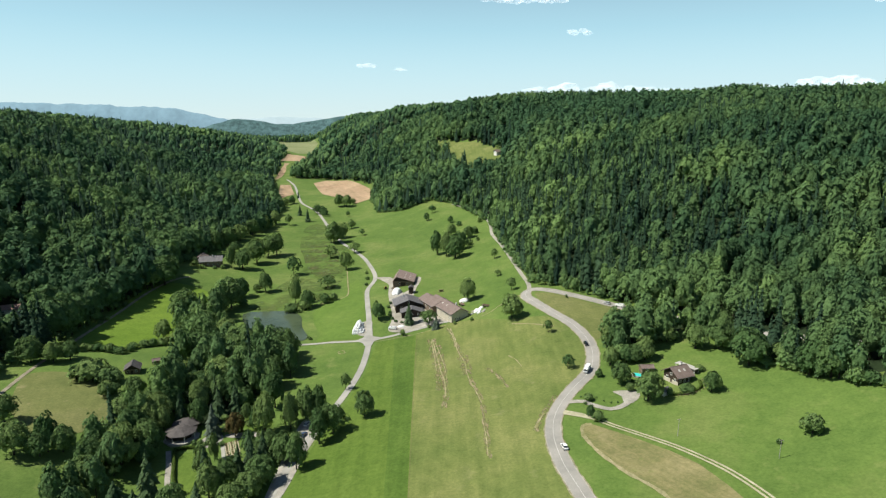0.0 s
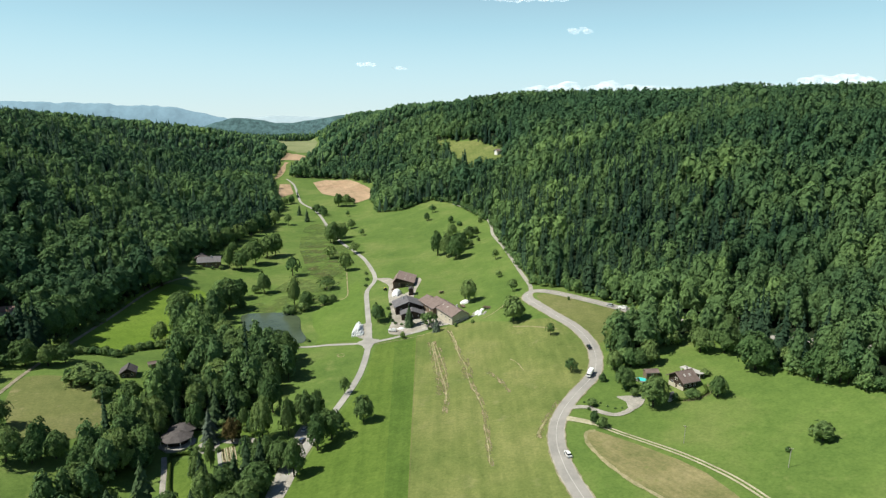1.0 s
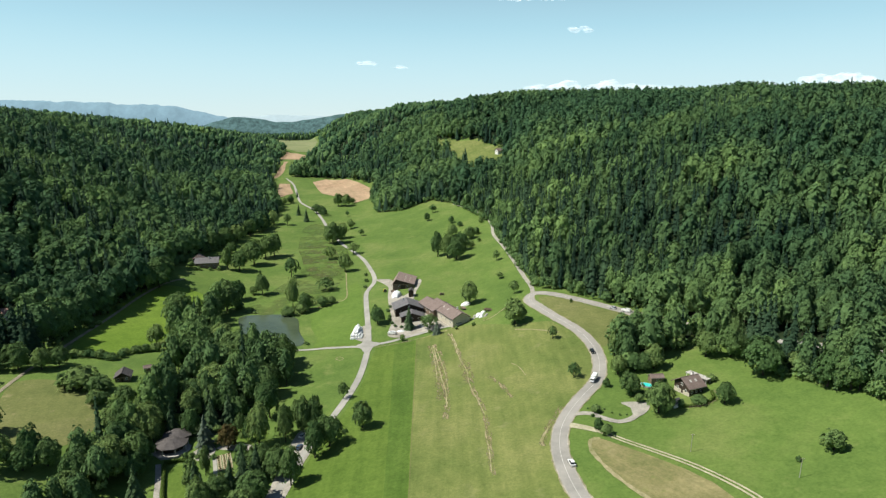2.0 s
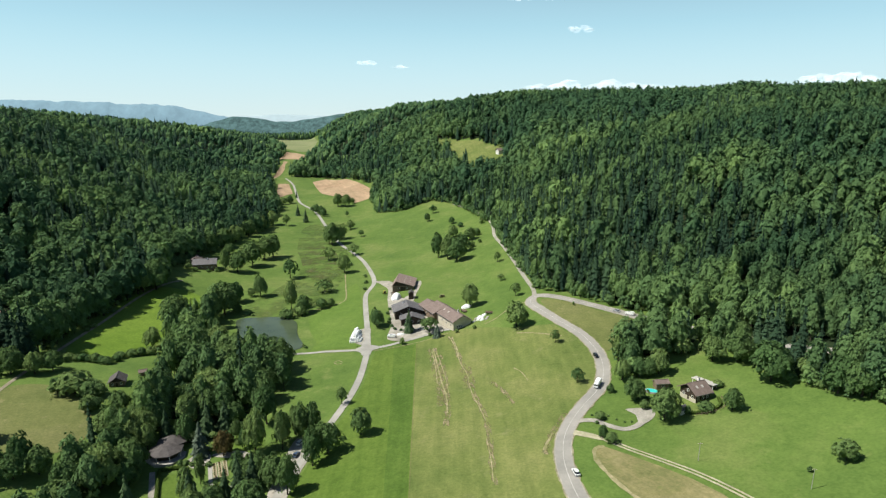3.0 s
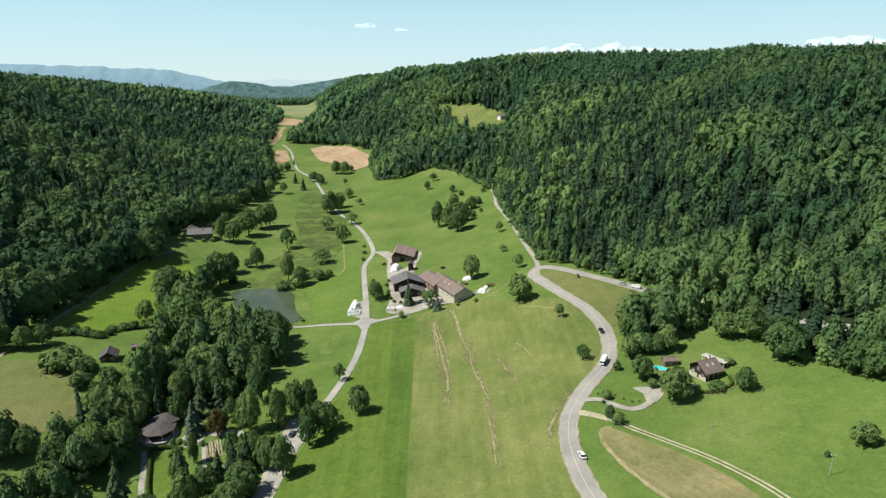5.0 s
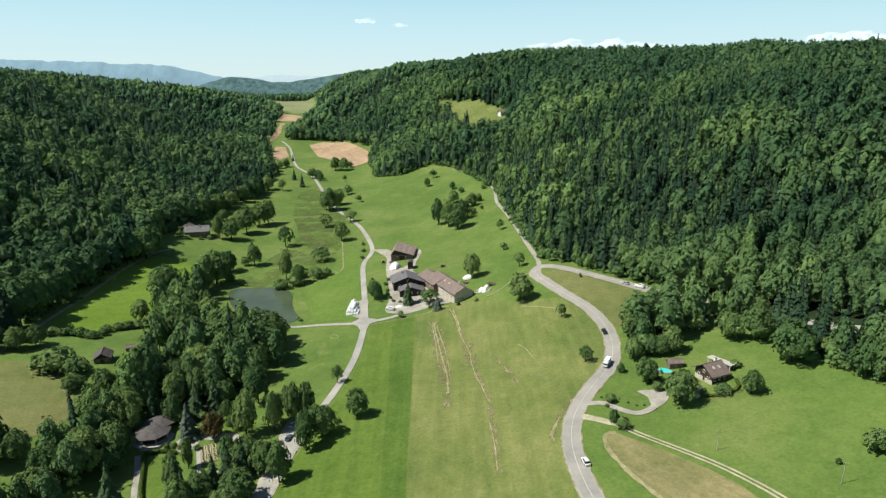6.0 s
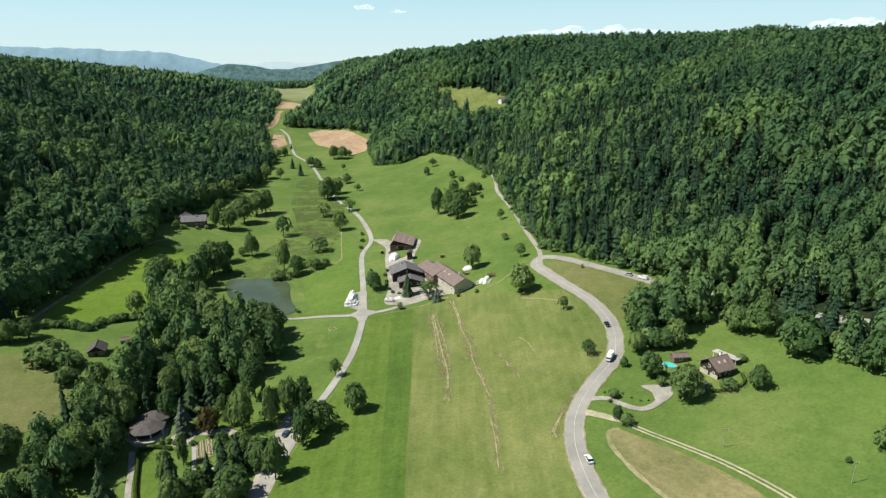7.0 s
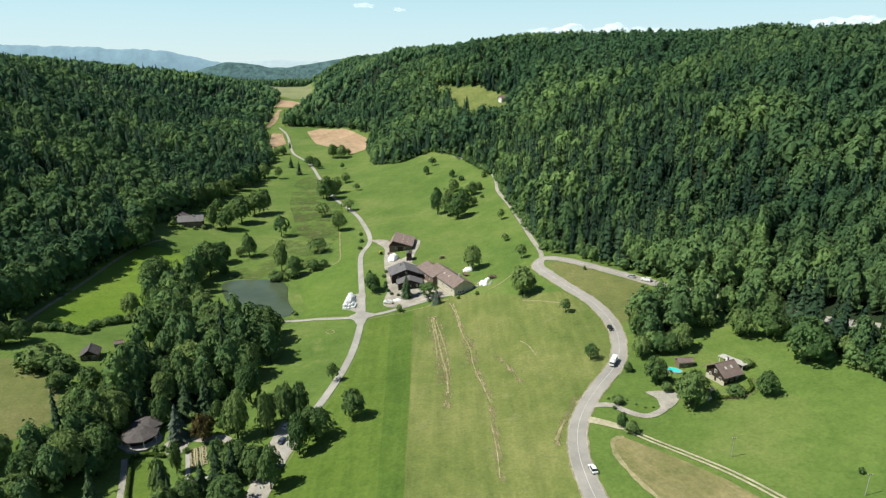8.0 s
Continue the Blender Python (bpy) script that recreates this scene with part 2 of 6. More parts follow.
WHITE_LINE = earth("road_paint", (0.42, 0.41, 0.38), (0.5, 0.49, 0.46), (0.58, 0.57, 0.54), patch=0.6, grain=3, relief=0.1)
VERGE = earth("road_verge", (0.2, 0.19, 0.11), (0.28, 0.26, 0.16), (0.36, 0.33, 0.22), patch=0.4, grain=1.5)


def foliage(name, dark, light, per_object, through=0.25):
    """Leaves: one tint a tree, a little more from leaf to leaf, and some light let through."""
    m, n, l, b = material(name, 0.8, 0, 0.06)
    if per_object:
        tint = n.new("ShaderNodeObjectInfo").outputs["Random"]
    else:
        a = n.new("ShaderNodeAttribute")
        a.attribute_name = "tint"
        tint = a.outputs["Fac"]
    geo = n.new("ShaderNodeNewGeometry")
    c = ramp(n, l, tint, [(0.0, dark), (0.55, tuple(0.55 * a + 0.45 * b for a, b in zip(dark, light))), (1.0, light)])
    leaf = ramp(n, l, geo.outputs["Random Per Island"], [(0.0, (0.76, 0.78, 0.78)), (1.0, (1.24, 1.22, 1.2))])
    c = mix(n, l, c, leaf, 0.8, "MULTIPLY")
    fine = ramp(n, l, noise_tex(n, l, geo.outputs["Position"], 1.3, 3, 0.7), [(0.3, (0.72, 0.75, 0.74)), (0.7, (1.22, 1.2, 1.2))])
    c = mix(n, l, c, fine, 0.8, "MULTIPLY")
    l.new(c, b.inputs["Base Color"])
    bump(n, l, b, noise_tex(n, l, geo.outputs["Position"], 0.75, 4, 0.75), 1.0, 1.3)
    t = n.new("ShaderNodeBsdfTranslucent")
    l.new(c, t.inputs["Color"])
    s = n.new("ShaderNodeMixShader")
    s.inputs[0].default_value = through
    l.new(b.outputs[0], s.inputs[1])
    l.new(t.outputs[0], s.inputs[2])
    l.new(s.outputs[0], n["Material Output"].inputs["Surface"])
    return m


WOOD_LEAF = foliage("forest_leaves", (0.058, 0.122, 0.06), (0.205, 0.318, 0.106), False, 0.2)
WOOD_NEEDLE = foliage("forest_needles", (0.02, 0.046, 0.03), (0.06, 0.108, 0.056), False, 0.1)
TREE_LEAF = foliage("tree_leaves", (0.088, 0.165, 0.06), (0.24, 0.335, 0.112), True, 0.26)
TREE_NEEDLE = foliage("tree_needles", (0.042, 0.078, 0.04), (0.085, 0.135, 0.062), True, 0.12)
BLUE_NEEDLE = foliage("blue_spruce_needles", (0.085, 0.125, 0.085), (0.115, 0.15, 0.11), True, 0.1)
COPPER_LEAF = foliage("reddish_leaves", (0.11, 0.085, 0.035), (0.15, 0.12, 0.045), True)
HEDGE_LEAF = foliage("hedge_leaves", (0.06, 0.1, 0.02), (0.1, 0.15, 0.035), True)
BARK = earth("bark", (0.035, 0.03, 0.024), (0.055, 0.046, 0.036), (0.085, 0.072, 0.056), patch=0.8, grain=4)


# ---------------------------------------------------------------- building helpers
def link_mesh(name, verts, faces, mats, parent=None, label="", index=None, smooth=False):
    me = bpy.data.meshes.new(name)
    me.from_pydata([tuple(v) for v in verts], [], [tuple(f) for f in faces])
    for m in mats if isinstance(mats, (list, tuple)) else (mats,):
        me.materials.append(m)
    if index is not None:
        me.polygons.foreach_set("material_index", np.asarray(index, np.int32))
    if smooth:
        me.polygons.foreach_set("use_smooth", np.ones(len(me.polygons), bool))
    me.update()
    ob = new(name, me)
    if parent:
        ob.parent = parent
    if label:
        ob["label"] = label
    return ob


def big_mesh(name, V, T, mats, index=None, tint=None):
    """A large triangle mesh straight from arrays."""
    me = bpy.data.meshes.new(name)
    me.vertices.add(len(V))
    me.vertices.foreach_set("co", np.asarray(V, np.float32).ravel())
    me.loops.add(3 * len(T))
    me.loops.foreach_set("vertex_index", np.asarray(T, np.int32).ravel())
    me.polygons.add(len(T))
    me.polygons.foreach_set("loop_start", np.arange(0, 3 * len(T), 3, dtype=np.int32))
    me.polygons.foreach_set("loop_total", np.full(len(T), 3, np.int32))
    for m in mats:
        me.materials.append(m)
    if index is not None:
        me.polygons.foreach_set("material_index", np.asarray(index, np.int32))
    me.update(calc_edges=True)
    if tint is not None:
        a = me.attributes.new("tint", "FLOAT", "POINT")
        a.data.foreach_set("value", np.asarray(tint, np.float32))
    return new(name, me)


def part(name, bm, mat, parent, label=""):
    me = bpy.data.meshes.new(name)
    bm.to_mesh(me)
    bm.free()
    me.materials.append(mat)
    ob = new(name, me)
    ob.parent = parent
    if label:
        ob["label"] = label
    return ob


def spline(points, step, closed=False):
    """Points at even steps along a smooth curve through the given ones."""
    p = np.asarray(points, float)
    q = np.vstack([p[-1:], p, p[:2]]) if closed else np.vstack([2 * p[:1] - p[1:2], p, 2 * p[-1:] - p[-2:-1]])
    out = []
    for k in range(1, len(q) - 2):
        n = max(2, int(np.ceil(np.linalg.norm(q[k + 1] - q[k]) / step)))
        t = np.arange(n)[:, None] / n
        a, b, c, d = q[k - 1], q[k], q[k + 1], q[k + 2]
        out.append(0.5 * (2 * b + (c - a) * t + (2 * a - 5 * b + 4 * c - d) * t**2 + (3 * b - a - 3 * c + d) * t**3))
    if not closed:
        out.append(p[-1:])
    return np.vstack(out)


def ribbon(name, points, width, mat, lift, label="", category="", step=2.5, kind="structure", wobble=0.0, shift=0.0):
    """A strip of road or track laid on the land."""
    c = spline(points, step)
    d = np.gradient(c, axis=0)
    d /= np.linalg.norm(d, axis=1)[:, None]
    side = np.stack([d[:, 1], -d[:, 0]], 1)
    w = np.full(len(c), width) * (1 + wobble * np.sin(np.arange(len(c)) * 1.7) * np.cos(np.arange(len(c)) * 0.61))
    n = max(1, int(round(width / 2.5)))
    verts, faces = [], []
    for k, s in enumerate(np.linspace(-0.5, 0.5, n + 1)):
        q = c + side * (s * w + shift)[:, None]
        verts.append(np.column_stack([q, ground(q[:, 0], q[:, 1]) + lift]))
    m = len(c)
    for k in range(n):
        faces += [(k * m + i, (k + 1) * m + i, (k + 1) * m + i + 1, k * m + i + 1) for i in range(m - 1)]
    ob = link_mesh(name, np.vstack(verts), faces, mat)
    return tagged(ob, label, category, "", kind)


from mathutils.geometry import delaunay_2d_cdt


def patch(name, outline, mat, lift, label="", category="", step=4.0, smooth=True, kind="structure"):
    """A field or yard laid on the land within an outline."""
    edge = spline(outline, step, True) if smooth else np.vstack([np.linspace(a, b, max(2, int(np.hypot(*np.subtract(b, a)) / step)), endpoint=False) for a, b in zip(outline, outline[1:] + outline[:1])])
    lo, hi = edge.min(0), edge.max(0)
    gx, gy = np.meshgrid(np.arange(lo[0], hi[0], step), np.arange(lo[1], hi[1], step))
    ring = [tuple(e) for e in edge]
    keep = inside(ring, gx.ravel(), gy.ravel())
    pts = np.vstack([edge, np.column_stack([gx.ravel(), gy.ravel()])[keep]])
    n = len(edge)
    v, _, f, *_ = delaunay_2d_cdt([Vector(p) for p in pts], [(i, (i + 1) % n) for i in range(n)], [], 1, 1e-4)
    v = np.array([tuple(p) for p in v])
    ob = link_mesh(name, np.column_stack([v, ground(v[:, 0], v[:, 1]) + lift]), [tuple(q) for q in f], mat)
    return tagged(ob, label, category, "", kind)


# ---------------------------------------------------------------- plan of woods, roads and fields
MAIN_ROAD = [(30, 60), (44, 120), (48, 160), (45.3, 183), (43, 199), (42.4, 211), (42.8, 221.4), (44.8, 232.5), (48.2, 242), (53.4, 251.7), (60.2, 262), (66.6, 270.8), (71.4, 280.5), (75.2, 296.8), (75.4, 313), (71.5, 331), (63, 350), (56, 370), (53, 385), (57, 394), (66, 390), (80, 375), (94, 360), (106, 347), (121, 331), (140, 312), (160, 284), (180, 250), (200, 200), (215, 120)]
FARM_LANE = [(-70, 140), (-66, 185), (-63, 221), (-56, 255), (-49, 282), (-44.5, 316), (-45, 360), (-49, 394), (-54, 428), (-59, 470), (-57, 508), (-71, 565), (-86, 604), (-104, 644), (-123, 695), (-141, 749), (-173, 843), (-207, 907), (-230, 983), (-257, 1077), (-288, 1150)]
WOOD_EAST = [(172, 195), (154, 222), (147, 239), (138, 259), (141, 299), (118, 300), (104, 297), (95, 287), (84, 283), (83, 303), (90, 312), (112, 320), (127, 327), (114, 348), (100, 362), (79, 393), (62, 408), (55.5, 478), (51.5, 530), (49, 617), (30, 690), (11, 752), (-17, 792), (-50, 772), (-84, 800), (-100, 885), (-108, 990), (-157, 1072), (-212, 1155), (-284, 1166), (-302, 1250), (-316, 1370), (-312, 1440), (-300, 1510), (-335, 1700), (-362, 1850), (-438, 2250), (-525, 2640), (900, 2640), (900, 600), (650, 100), (250, 60)]
WOOD_WEST = [(-238, 100), (-236, 280), (-234, 330), (-228.5, 380), (-230, 440), (-225, 478), (-234, 540), (-222, 620), (-218, 680), (-206, 740), (-220, 850), (-262, 960), (-286, 1060), (-318, 1150), (-340, 1300), (-382, 1480), (-420, 1690), (-474, 1850), (-606, 2250), (-720, 2640), (-1000, 2680), (-1300, 1900), (-1100, 900), (-900, 300), (-620, 60)]
HILL_MEADOW = [(-12, 1050), (34, 1012), (72, 972), (85, 912), (77, 845), (38, 880), (12, 948)]
WOOD_STREAM = [(-174, 425), (-160, 436), (-152, 402), (-129, 363), (-104, 345), (-88, 338), (-80, 310), (-84, 294), (-105, 291), (-130, 280), (-141, 271), (-150, 284), (-148, 300), (-149, 332), (-162, 366), (-174, 395)]
WOOD_BANK = [(-148, 262), (-134, 270), (-137, 252), (-134, 240), (-132, 222), (-132, 180), (-142, 180), (-146, 215), (-146, 236)]
WOOD_FAR = [(-1500, 2700), (-1000, 2500), (-740, 2490), (-560, 2480), (-300, 2560), (200, 2680), (200, 2930), (-1600, 2930)]
CLEARINGS = ((-246, 356, 9), (-164, 307, 11), (-160, 328, 5), (-119, 262, 11), (-275, 378, 13), (-262, 362, 11), (-214, 543, 17), (77, 907, 14), (-12, 1037, 12), (163, 226, 9), (157, 265, 5))


def wooded(x, y):
    return (inside(WOOD_EAST, x, y) | inside(WOOD_WEST, x, y)) & ~inside(HILL_MEADOW, x, y)


# ---------------------------------------------------------------- ground
gx, gy = np.meshgrid(XS, YS)
nx, ny = len(XS), len(YS)
corner = (np.arange(ny - 1)[:, None] * nx + np.arange(nx - 1)[None]).ravel()
tri = np.concatenate([np.stack([corner, corner + 1, corner + nx + 1], 1), np.stack([corner, corner + nx + 1, corner + nx], 1)])
mid_x, mid_y = gx.ravel()[tri].mean(1), gy.ravel()[tri].mean(1)
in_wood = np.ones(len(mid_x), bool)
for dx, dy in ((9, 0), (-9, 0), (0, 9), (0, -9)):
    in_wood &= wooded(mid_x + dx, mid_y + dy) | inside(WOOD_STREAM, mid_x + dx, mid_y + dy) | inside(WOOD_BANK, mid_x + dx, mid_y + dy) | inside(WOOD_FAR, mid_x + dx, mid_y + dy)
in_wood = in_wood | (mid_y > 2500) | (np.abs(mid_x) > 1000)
ground_ob = big_mesh("ground", np.column_stack([gx.ravel(), gy.ravel(), LAND.ravel()]), tri, [GRASS, SHADED_FLOOR], in_wood)
ground_ob.data.polygons.foreach_set("use_smooth", np.ones(len(tri), bool))
tagged(ground_ob, "green valley pasture rising into wooded hills", "ground", "", "structure")

# ---------------------------------------------------------------- fields
patch("field", [(-16.5, 365), (-30, 361), (-40, 357), (-41, 340), (-41, 316), (-45, 282), (-52, 255), (-58, 225), (-60, 190), (-60, 120), (-10, 120), (-12, 186), (-14, 264)], LUSH, 0.12, "freshly grown bright green grass field", "field", smooth=False)
patch("field", [(-49, 374), (-52, 394), (-57, 428), (-62, 464), (-66, 490), (-72, 510), (-77, 498), (-73, 466), (-79, 456), (-90, 448), (-94, 430), (-88, 405), (-80, 386), (-80, 370), (-60, 366.5), (-52, 367)], PASTURE, 0.13, "fresh green pasture between pond and farm lane", "field", smooth=False)
patch("field", [(-17, 364), (-29.5, 360.6), (-28, 335.5), (-25.2, 287.3), (-22.4, 230), (-20, 180), (-18.5, 120), (-10.4, 120), (-12.4, 186), (-14.4, 264)], DEEP, 0.135, "darker green strip of young grass", "field", smooth=False)
patch("field", [(-16.1, 365), (-5, 375), (8, 377), (20, 370), (40, 352), (60, 345), (70, 325), (73, 303), (70, 285), (62, 266), (51, 249), (44, 233), (41, 218), (42, 195), (46, 165), (42, 120), (-9.6, 120), (-11.6, 186), (-13.6, 264)], MOWN, 0.12, "mown pale olive meadow with tractor traces", "field", smooth=False)
patch("field", [(54.8, 225.8), (58.8, 225.8), (66, 218.6), (74, 210), (81, 201.4), (86.7, 191.8), (90.5, 178.6), (94, 160), (73, 150), (70.5, 176), (62, 191.5), (56.6, 204.5), (53.7, 217)], STUBBLE, 0.12, "straw-coloured cut field on a slope", "field", 3, smooth=False)
patch("field", [(60, 386), (73, 377), (90, 357), (102, 343), (82, 309), (79, 317), (75, 333), (66, 352), (60, 372)], DRY, 0.12, "dry yellow-green grass inside the road bend", "field", 3)
patch("field", [(-231, 1110), (-213, 1145), (-165, 1085), (-116, 988), (-106, 911), (-125, 890), (-158, 935), (-190, 980)], WHEAT, 0.3, "ripe tan wheat field", "field", 8, smooth=False)
patch("field", [(-284, 1085), (-266, 1085), (-236, 985), (-246, 945), (-262, 990)], WHEAT, 0.3, "ripe tan wheat field beside the lane", "field", 8, smooth=False)
patch("field", [(-317, 1175), (-309, 1172), (-328, 1300), (-350, 1400), (-354, 1440), (-364, 1440), (-356, 1400), (-342, 1310)], WHEAT, 0.3, "ripe tan wheat field in the narrow valley", "field", 8)
patch("field", [(-388, 1500), (-330, 1480), (-345, 1590), (-398, 1720), (-442, 1735), (-415, 1620)], WHEAT, 0.3, "far tan field", "field", 12, smooth=False)
patch("field", [(-410, 1770), (-362, 1760), (-440, 2240), (-510, 2480), (-740, 2480), (-600, 2200), (-490, 1900)], HAZY_MEADOW, 0.3, "far green field paled by painted haze", "field", 14, smooth=False)
patch("field", HILL_MEADOW, MOWN, 0.3, "sunlit yellow-green meadow clearing on the wooded hill", "field", 6)
patch("field", [(-150, 445), (-100, 440), (-92, 470), (-84, 540), (-92, 600), (-112, 680), (-140, 760), (-165, 740), (-150, 640), (-128, 560), (-136, 500)], MARSH, 0.12, "rough dark marshy grass beyond the pond", "field", 6)

ribbon("field_edge", [(-9.8, 120), (-11.8, 186), (-13.8, 264), (-16.3, 365)], 0.5, DRY, 0.15, "thin pale strip of dry grass between two fields", "field edge", wobble=0.3)

patch("field", [(-146, 628), (-136, 654), (-118, 640), (-105, 610), (-93, 560), (-94, 524), (-104, 516), (-114, 530), (-128, 566), (-138, 600)], BOG, 0.17, "brownish boggy ground in the marsh", "field", 5)

# ---------------------------------------------------------------- roads
ribbon("road", MAIN_ROAD, 7.2, VERGE, 0.16, "worn gravelly verge along the road", "verge", wobble=0.1)
ribbon("road", MAIN_ROAD, 6.3, GRAVEL, 0.19, "pale gravel shoulder along the road", "road shoulder", wobble=0.03)
ribbon("road", MAIN_ROAD, 5.6, ASPHALT, 0.22, "grey asphalt two-lane country road", "road")
ribbon("road_marking", MAIN_ROAD, 0.2, WHITE_LINE, 0.26, "white painted centre line", "road marking")
ribbon("lane", FARM_LANE, 3.5, LANE, 0.2, "pale asphalt farm lane", "lane")
patch("lane", [(-52, 361.2), (-48.6, 357.5), (-46.9, 353), (-42.8, 353), (-41.8, 359.4), (-37.5, 362.8), (-39.5, 366), (-43.8, 368.4), (-45.2, 374), (-48.9, 374), (-49.4, 367), (-52, 364.5)], LANE, 0.215, "wide pale asphalt junction of the farm lanes", "lane", 2)
ribbon("lane", [(-46, 361), (-60, 363), (-77, 366), (-89, 366), (-100, 363), (-115, 358)], 2.8, LANE, 0.19, "pale asphalt lane to the pond", "lane")
ribbon("lane", [(-46, 361), (-33, 366), (-19, 374), (-3, 380), (8, 379)], 2.9, LANE, 0.19, "pale asphalt lane into the farmyard", "lane")
ribbon("track", [(57, 396), (58, 410), (57, 430), (54, 477), (50, 531), (46, 575), (47, 610), (44, 650), (37, 675), (24, 716), (11, 748)], 2.7, GRAVEL, 0.19, "pale gravel forest track", "track")
ribbon("driveway", [(49, 246), (55, 246.6), (59.6, 245.6), (63, 241.6), (68.5, 237.3), (74, 238.7), (79.5, 244)], 2.8, GRAVEL, 0.21, "pale gravel driveway", "driveway")
TRACK = [(46, 240), (50, 238.3), (55, 235.2), (60, 231), (66.4, 223.4), (75.4, 213.8), (83, 204.8), (89, 195.5), (94.5, 184.5), (98.9, 170), (103, 150)]
patch("track_mouth", [(46, 243.5), (51, 239.8), (56.5, 235.8), (60.5, 232), (59.2, 230.2), (54, 233.6), (49, 236.6), (45, 236.5)], RUT, 0.18, "pale trodden mouth of the field track", "track", 2)
ribbon("track", TRACK, 0.8, RUT, 0.2, "pale wheel rut of a field track", "track", shift=-0.8)
ribbon("track", TRACK, 0.8, RUT, 0.2, "pale wheel rut of a field track", "track", shift=0.8)
ribbon("lane", [(-213, 270), (-219, 311), (-224.5, 368), (-226, 413), (-226, 456), (-220, 490), (-212, 505)], 2.2, SHADE_LANE, 0.19, "narrow gravel lane along the wood's edge", "lane")


# ---------------------------------------------------------------- trees
def ico(sub=0):
    bm = bmesh.new()
    bmesh.ops.create_icosphere(bm, subdivisions=sub + 1, radius=1)
    v, f = np.array([tuple(x.co) for x in bm.verts]), np.array([[q.index for q in p.verts] for p in bm.faces])
    bm.free()
    return v, f


ICO0, ICO1 = ico(0), ico(1)


def unit(v):
    return v / np.linalg.norm(v, axis=-1, keepdims=True)


def broad_crown(rng, sprays, leaves, wide=0.34, low=0.18, leaf=0.04, core=0.72, shaggy=0.4, fine=True, spread=0.25):
    """The crown of a leaf tree of height 1: a lumpy egg-shaped core, and sprays of leaves that stand off it in layers."""
    half = np.array([wide, wide, (1 - low) / 2])
    middle = np.array([0, 0, (1 + low) / 2])
    bulge = unit(rng.normal(size=(9, 3)) + (0, 0, 0.25))
    swell = rng.uniform(0.08, 0.36, 9)

    def reach(d):
        out = 0.8 + (np.clip(d @ bulge.T, 0, 1) ** 7 * swell).max(1)
        return out * (1 - 0.16 * np.clip(d[:, 2], 0, 1) ** 3)

    base, tri0 = ICO1 if fine else ICO0
    V = [middle + base * half * (reach(base) * core * rng.uniform(0.7, 1.2, len(base)))[:, None]]
    T, count = [tri0], len(base)
    k = np.arange(sprays) + 0.5
    z = np.clip(1 - 1.72 * k / sprays + rng.uniform(-0.06, 0.06, sprays), -0.8, 1)
    a = 2.39996 * k + rng.uniform(-0.4, 0.4, sprays)
    d = np.column_stack([np.cos(a) * np.sqrt(1 - z * z), np.sin(a) * np.sqrt(1 - z * z), z])
    at = middle + d * half * (reach(d) * rng.uniform(0.76, 1.06, sprays))[:, None]
    face = unit(0.8 * d + (0, 0, 0.45) + rng.normal(scale=0.22, size=d.shape))
    which = np.arange(leaves) % sprays
    n, size = face[which], (spread * wide * rng.uniform(0.75, 1.3, sprays))[which][:, None]
    u = unit(np.cross(n, rng.normal(size=n.shape)))
    off = np.clip(np.abs(rng.normal(scale=0.62, size=(leaves, 1))), 0, 1.25)
    p = at[which] + size * (u * off - n * (0.5 * off**2 + rng.uniform(-0.15, 0.2, (leaves, 1))))
    p[:, 2] = np.minimum(p[:, 2], 1.03)
    n = unit(n + 0.5 * d[which] + 0.45 * u * off + rng.normal(scale=shaggy, size=n.shape))
    u = unit(np.cross(n, rng.normal(size=n.shape)))
    w = np.cross(n, u)
    s = leaf * rng.uniform(0.6, 1.35, (leaves, 1))
    V.append(np.stack([p - u * s - w * s * 0.6, p + u * s - w * s * 0.5 - n * s * 0.2, p + w * s * 0.95 - n * s * 0.15], 1).reshape(-1, 3))
    T.append(count + 3 * np.arange(leaves)[:, None] + [0, 1, 2])
    V = np.vstack(V)
    V[:, 2] = low + (V[:, 2] - low) * (1.0 - low) / (V[:, 2].max() - low)
    V[:, :2] *= (1.12 - 0.42 * np.clip((V[:, 2] - 0.3) / 0.7, 0, 1) ** 1.3)[:, None]
    return V, np.vstack(T)


